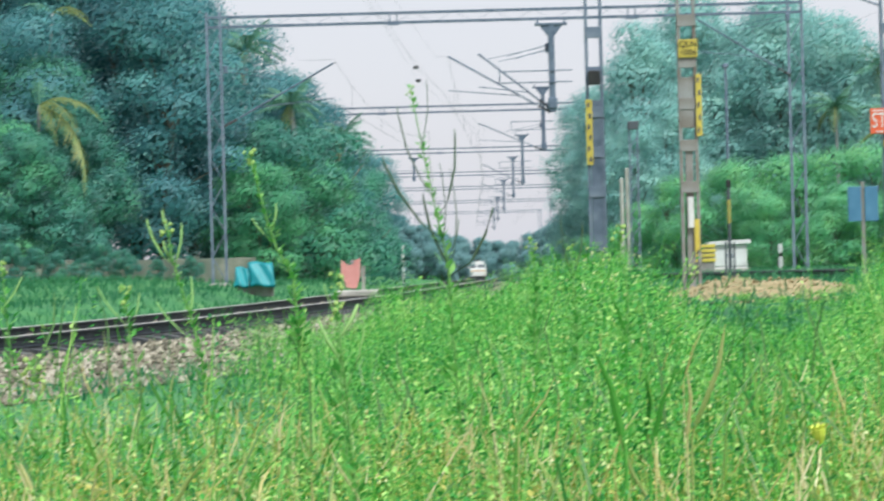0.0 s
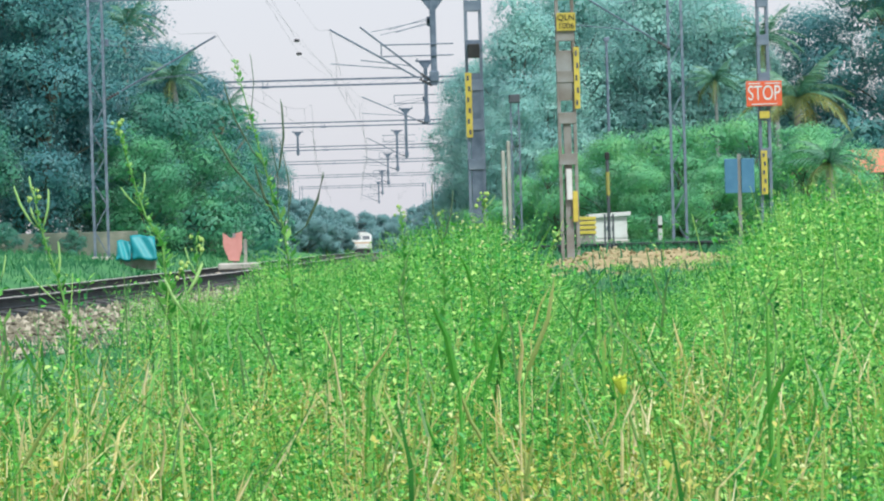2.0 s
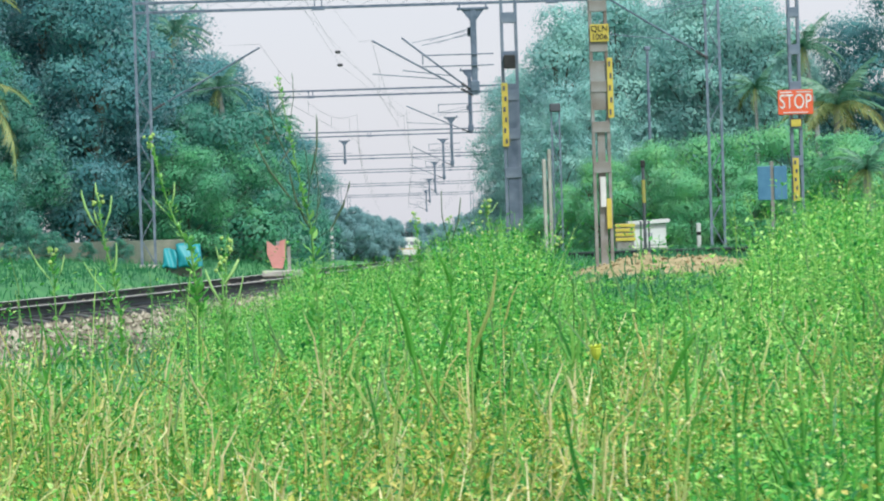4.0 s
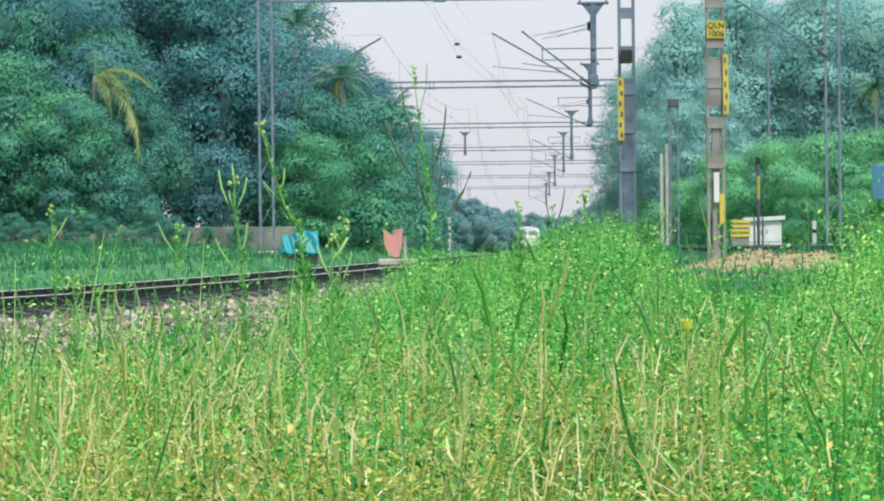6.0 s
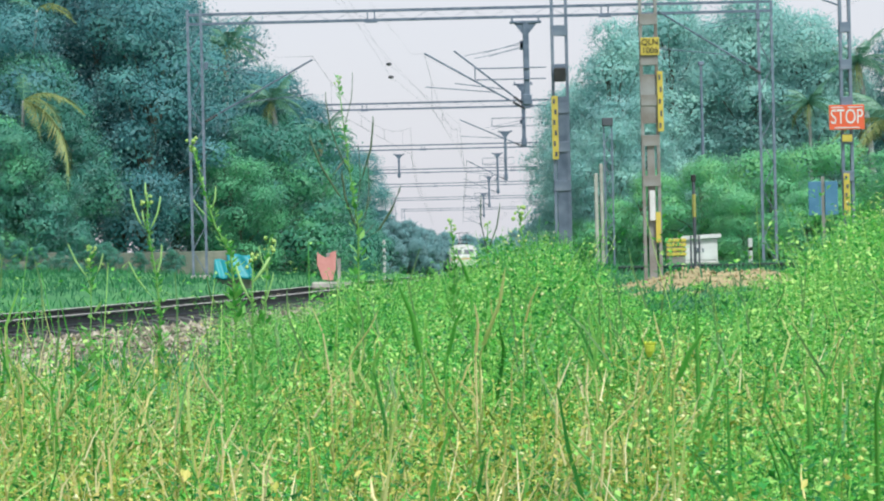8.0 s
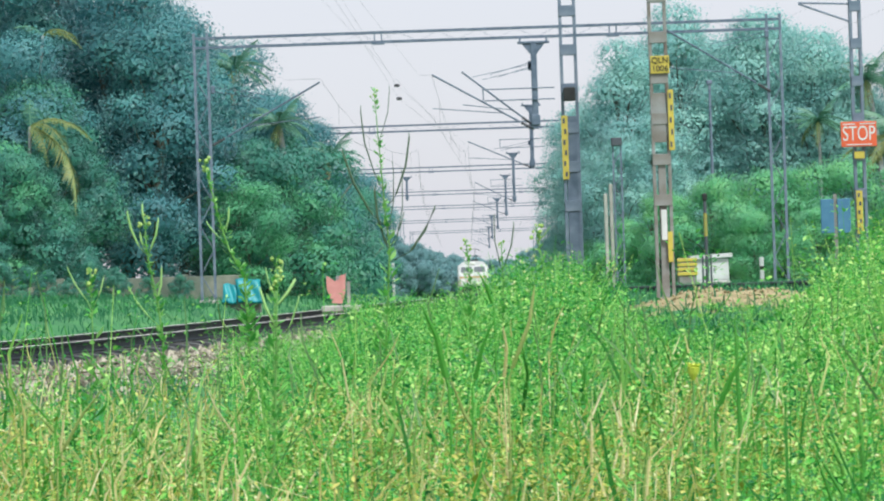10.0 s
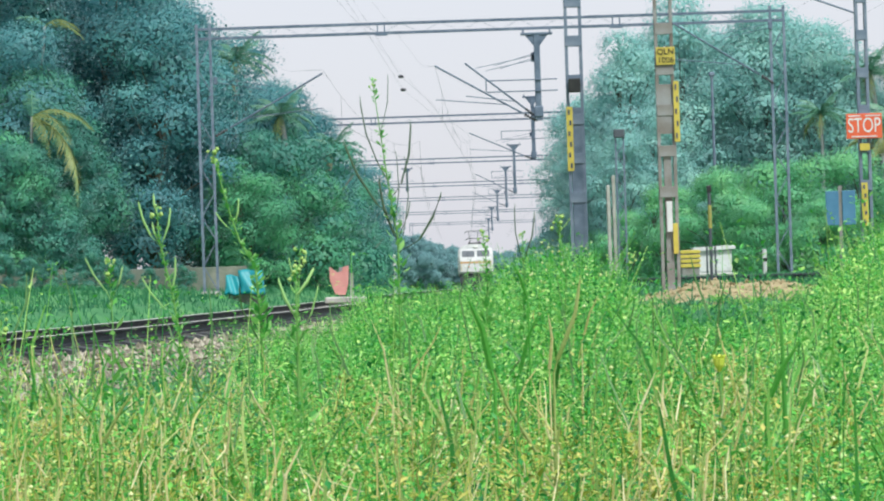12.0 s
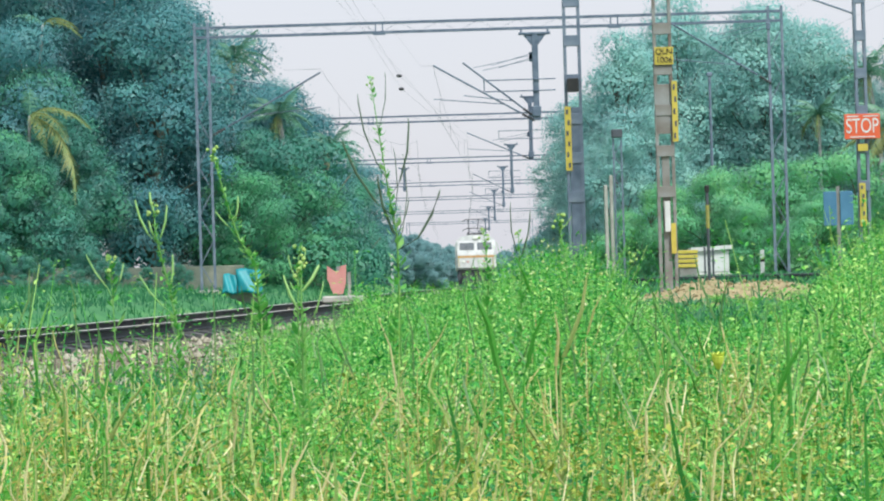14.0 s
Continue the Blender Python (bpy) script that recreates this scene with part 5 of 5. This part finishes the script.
weed_c = tall_weed("tall leafy weed with pale buds along its tip", -0.99, 14,
                   [(-0.02, 1.2), (-0.044, 1.507), (-0.126, 1.644), (-0.167, 1.767), (-0.222, 1.973), (-0.263, 2.137)],
                   [(-0.188, 1.72, -0.256, 1.808, 0.005), (-0.147, 1.753, -0.129, 1.884, 0.006)],
                   3, 0.009, 1.1, 0.036, 240, 9, 0.011, M_PODPALE)
weed_d = tall_weed("yellow-green weed with a few small pods", -1.08, 8.2, [(0.0, 1.0), (0.01, 1.3), (0.0, 1.54)],
                   [(-0.01, 1.44, -0.08, 1.55, 0.003), (0.01, 1.42, 0.04, 1.52, 0.003)], 4, 0.004, 0.95, 0.035, 90, 8, 0.007, M_PODPALE)
weed_e = tall_weed("stout bright green weed with large buds", -0.41, 7, [(0.004, 0.9), (0.003, 1.29), (0.0, 1.39), (0.0, 1.5)],
                   [(0.0, 1.42, 0.05, 1.5, 0.005), (0.0, 1.36, -0.05, 1.47, 0.0045), (0.005, 1.3, 0.06, 1.45, 0.003)], 5, 0.0055, 1.0, 0.02, 130, 7, 0.006, M_PODPALE)
weed_f = tall_weed("tall weed with thin curved dark pods", 0.36, 12, [(0.0, 1.0), (0.01, 1.4), (0.0, 1.62)],
                   [(0.0, 1.5, -0.03, 1.76, 0.0032), (0.01, 1.5, 0.06, 1.72, 0.004)], 6, 0.005, 0.9, 0.032, 200, 5, 0.006, M_PODDARK)
weed_g = tall_weed("tall weed with white buds at its tip", 0.62, 13, [(0.0, 1.0), (0.02, 1.4), (-0.02, 1.7)],
                   [(-0.02, 1.62, 0.05, 1.7, 0.003)], 7, 0.006, 0.9, 0.032, 200, 8, 0.01, M_PODPALE)
weed_h = tall_weed("slender weed with pale buds", -1.55, 8.5, [(0.0, 1.0), (0.02, 1.35), (0.0, 1.62)],
                   [(0.0, 1.48, 0.06, 1.58, 0.003)], 8, 0.004, 1.0, 0.03, 80, 8, 0.006, M_PODPALE)
weed_i = tall_weed("low weed with yellow-green buds", -1.3, 7.5, [(0.0, 0.9), (0.02, 1.2), (0.0, 1.36)], [], 9, 0.005, 0.9, 0.035, 90, 9, 0.008)
weed_j = tall_weed("leafy weed with short pods and pale buds", -0.5, 8.6, [(0.0, 1.0), (0.0, 1.35), (0.01, 1.56)],
                   [(0.0, 1.44, -0.03, 1.53, 0.003), (0.0, 1.46, 0.03, 1.55, 0.003)], 10, 0.005, 0.95, 0.035, 100, 6, 0.007, M_PODPALE)
weed_k = tall_weed("tall leafy weed among bushy green weeds", 0.25, 15, [(0.0, 1.0), (0.02, 1.4), (0.0, 1.66)], [], 11, 0.007, 0.9, 0.038, 210, 8, 0.01)
weed_l = tall_weed("tall leafy weed leaning over the verge", 0.95, 14, [(0.0, 0.9), (0.03, 1.2), (0.1, 1.5)], [(0.08, 1.4, 0.16, 1.56, 0.004)], 12, 0.006, 0.8, 0.034, 190, 6, 0.008, M_PODDARK)


def flower_weed():
    root = thing("yellow_flower", "single yellow flower on a green stem", "flower", pose(0.65, 6, ground_z(0.65, 6)), group="tall weeds")
    h = 1.24 - ground_z(0.65, 6)
    part("stem", Shape().tube([(0.03, 0, 0), (0.02, 0, h * 0.5), (0, 0, h)], [0.005, 0.004, 0.003], 5), M_STEM, root)
    s = Shape()
    for k in range(9):
        a = k * 0.7
        t = Vector((math.cos(a) * 0.02, math.sin(a) * 0.02, 0.022))
        b = Vector((-math.sin(a), math.cos(a), 0)) * 0.008
        s.add([(0, 0, h), Vector((0, 0, h)) + t * 0.6 + b, Vector((0, 0, h)) + t, Vector((0, 0, h)) + t * 0.6 - b], [(0, 1, 2, 3)])
    part("petals", s, M_PETAL, root, "yellow petals")
    part("calyx", Shape().lathe((0, 0, h), [(0.004, -0.02), (0.012, -0.004), (0.015, 0.01), (0.008, 0.014)], 8), M_PETAL, root)
    return root


weed_flower = flower_weed()


# ---- the locomotive ----
def locomotive():
    """A boxy electric locomotive; its origin lies on the rail head under its front."""
    root = thing("electric_locomotive", "white electric locomotive with two cab windows and dark underframe", "locomotive")
    body = Shape().prism([(-1.5, 1.35), (1.5, 1.35), (1.55, 1.6), (1.55, 3.3), (1.48, 3.55), (1.1, 3.85), (0.5, 3.97), (-0.5, 3.97), (-1.1, 3.85), (-1.48, 3.55), (-1.55, 3.3), (-1.55, 1.6)], 0.25, 19.5)
    part("body", body, M_WHITE, root)
    nose = Shape()
    nose.add([(-1.5, 0.25, 1.45), (1.5, 0.25, 1.45), (1.5, 0.25, 3.5), (-1.5, 0.25, 3.5), (-1.4, -0.05, 1.5), (1.4, -0.05, 1.5), (1.4, -0.05, 2.5), (-1.4, -0.05, 2.5), (-1.36, 0.18, 3.5), (1.36, 0.18, 3.5)],
             [(4, 5, 6, 7), (7, 6, 9, 8), (0, 4, 7, 8, 3), (1, 2, 9, 6, 5), (0, 1, 5, 4), (3, 8, 9, 2)])
    part("cab_front", nose, M_WHITE, root, "white cab front")
    for sx in (-1, 1):
        w = part("windscreen", Shape().add([(sx * 0.12, 0.0, 2.64), (sx * 1.24, 0.0, 2.64), (sx * 1.2, 0.1, 3.38), (sx * 0.12, 0.1, 3.38), (sx * 0.12, 0.12, 2.64), (sx * 1.24, 0.12, 2.64), (sx * 1.2, 0.22, 3.38), (sx * 0.12, 0.22, 3.38)],
                                           [(0, 1, 2, 3), (4, 7, 6, 5), (0, 4, 5, 1), (1, 5, 6, 2), (2, 6, 7, 3), (3, 7, 4, 0)]), M_GLASS, root, "dark cab window")
        part("wiper", Shape().tube([(sx * 0.6, -0.03, 2.6), (sx * 0.75, 0.02, 3.1)], 0.012, 4), M_BLACK, w)
        part("headlight", Shape().lathe((sx * 0.95, -0.1, 1.95), [(0.06, 0), (0.12, 0.02), (0.12, 0.08)], 12, axis="y"), M_LAMP, root, "round headlight")
        part("marker_light", Shape().lathe((sx * 0.6, -0.09, 1.95), [(0.03, 0), (0.06, 0.02), (0.06, 0.06)], 10, axis="y"), M_RED, root)
        part("buffer", Shape().lathe((sx * 0.98, -0.5, 1.1), [(0.24, 0), (0.24, 0.05), (0.1, 0.08), (0.12, 0.7)], 14, axis="y"), M_BLACK, root)
        part("handrail", Shape().tube([(sx * 1.3, -0.12, 1.6), (sx * 1.3, -0.16, 2.4)], 0.02, 5), M_YELLOW, root)
        part("side_stripe", Shape().box((sx * 1.555, 10, 1.95), (0.012, 18.6, 0.35)), M_CREAM, root)
    part("stripe", Shape().box((0, -0.055, 2.33), (2.76, 0.014, 0.16)), M_CREAM, root, "orange waist stripe")
    part("top_light", Shape().box((0, 0.2, 3.72), (0.4, 0.14, 0.2), bevel=0.04), M_LAMP, root)
    part("underframe", Shape().box((0, 9.9, 1.1), (2.8, 19.4, 0.5), bevel=0.05), M_GREYBLUE, root)
    part("cowcatcher", Shape().prism([(-1.35, 0.15), (1.35, 0.15), (1.45, 0.95), (-1.45, 0.95)], -0.1, 0.1), M_GREYBLUE, root, "dark cowcatcher plate")
    part("coupler", Shape().box((0, -0.3, 1.05), (0.3, 0.6, 0.3), bevel=0.05), M_BLACK, root)
    for by in (3.6, 15.6):
        bogie = part("bogie", Shape().box((0, by, 0.75), (2.3, 4.4, 0.5), bevel=0.06), M_BLACK, root)
        for wy in (-1.8, 0, 1.8):
            for sx in (-1, 1):
                part("wheel", Shape().lathe((sx * 0.84 - 0.06, by + wy, 0.55), [(0.3, 0), (0.54, 0.01), (0.54, 0.11), (0.3, 0.12)], 18, axis="x"), M_RAIL, bogie)
    for py, up in ((3.2, 0.25), (16.0, 1.3)):
        s = Shape()
        s.box((0, py, 4.12), (1.2, 1.6, 0.08), bevel=0.02)
        for sx in (-1, 1):
            s.tube([(sx * 0.5, py - 0.6, 4.15), (sx * 0.35, py + 0.9, 4.2 + up * 0.5), (sx * 0.45, py - 0.3, 4.25 + up)], 0.03, 5)
        s.tube([(-0.9, py - 0.3, 4.15 + up), (-0.6, py - 0.3, 4.3 + up), (0.6, py - 0.3, 4.3 + up), (0.9, py - 0.3, 4.15 + up)], 0.035, 5)
        part("pantograph", s, M_BLACK, root, "dark folding pantograph")
    for k in range(5):
        part("roof_insulator", Shape().lathe((0.5 * (k % 2 * 2 - 1), 5 + 2 * k, 3.95), [(0.06, 0), (0.1, 0.08), (0.06, 0.16), (0.1, 0.24), (0.05, 0.34)], 8), M_INSUL, root)
    return root


loco = locomotive()


def motions():
    rows = []
    for k in range(15):
        y = 425 - (425 - 192) * k / 14
        x, z = track_at(y)
        x2, z2 = track_at(y + 19)
        rows.append((float(k), look((x, y, z), (x2, y + 19, z2)) @ pose(0, 0, 0, -90)))
    walk(loco, rows)
    # wind: the tall weeds bend about their feet (seconds, degrees)
    gusts = {
        weed_a: [(0, -2.4), (1.5, -6.2), (2.5, -7.2), (5, 1.4), (6.5, 2), (7.5, 0.3), (8.5, 2.9), (9, 7), (12.5, 0), (14, 0)],
        weed_b: [(0, -4), (2.5, -4), (5, 4.8), (9, 4.6), (12.5, 0), (14, 0)],
        weed_e: [(0, -4), (2.5, -5), (5, 2.4), (6.5, 0.3), (7.5, 2.2), (8.5, 2.2), (9, 5), (12.5, 0), (14, 1.4)],
        weed_flower: [(0, -8.6), (1.5, -9), (2.5, -14), (5, 1.7), (6.5, 0.6), (7.5, 3.2), (9, 5.8), (12.5, 0), (14, 0)],
        weed_c: [(0, 1), (5, -1), (9, 1.5), (14, 0)],
        weed_d: [(0, -3), (2.5, -4), (5, 3), (9, 3), (14, 0)],
        weed_j: [(0, -3), (2.5, -4), (5, 2), (9, 3), (14, 0)],
        weed_f: [(0, -2), (5, 2), (9, 2.5), (14, 0)],
    }
    for k, (w, rows) in enumerate(gusts.items()):
        base = w.matrix_basis.copy()
        ts, angles = zip(*rows)
        walk(w, [(0.5 * i, base @ pose(0, 0, 0, 0, lerp(0.5 * i, ts, angles) + 0.4 * math.sin(2.1 * i + k), 0)) for i in range(29)])


motions()
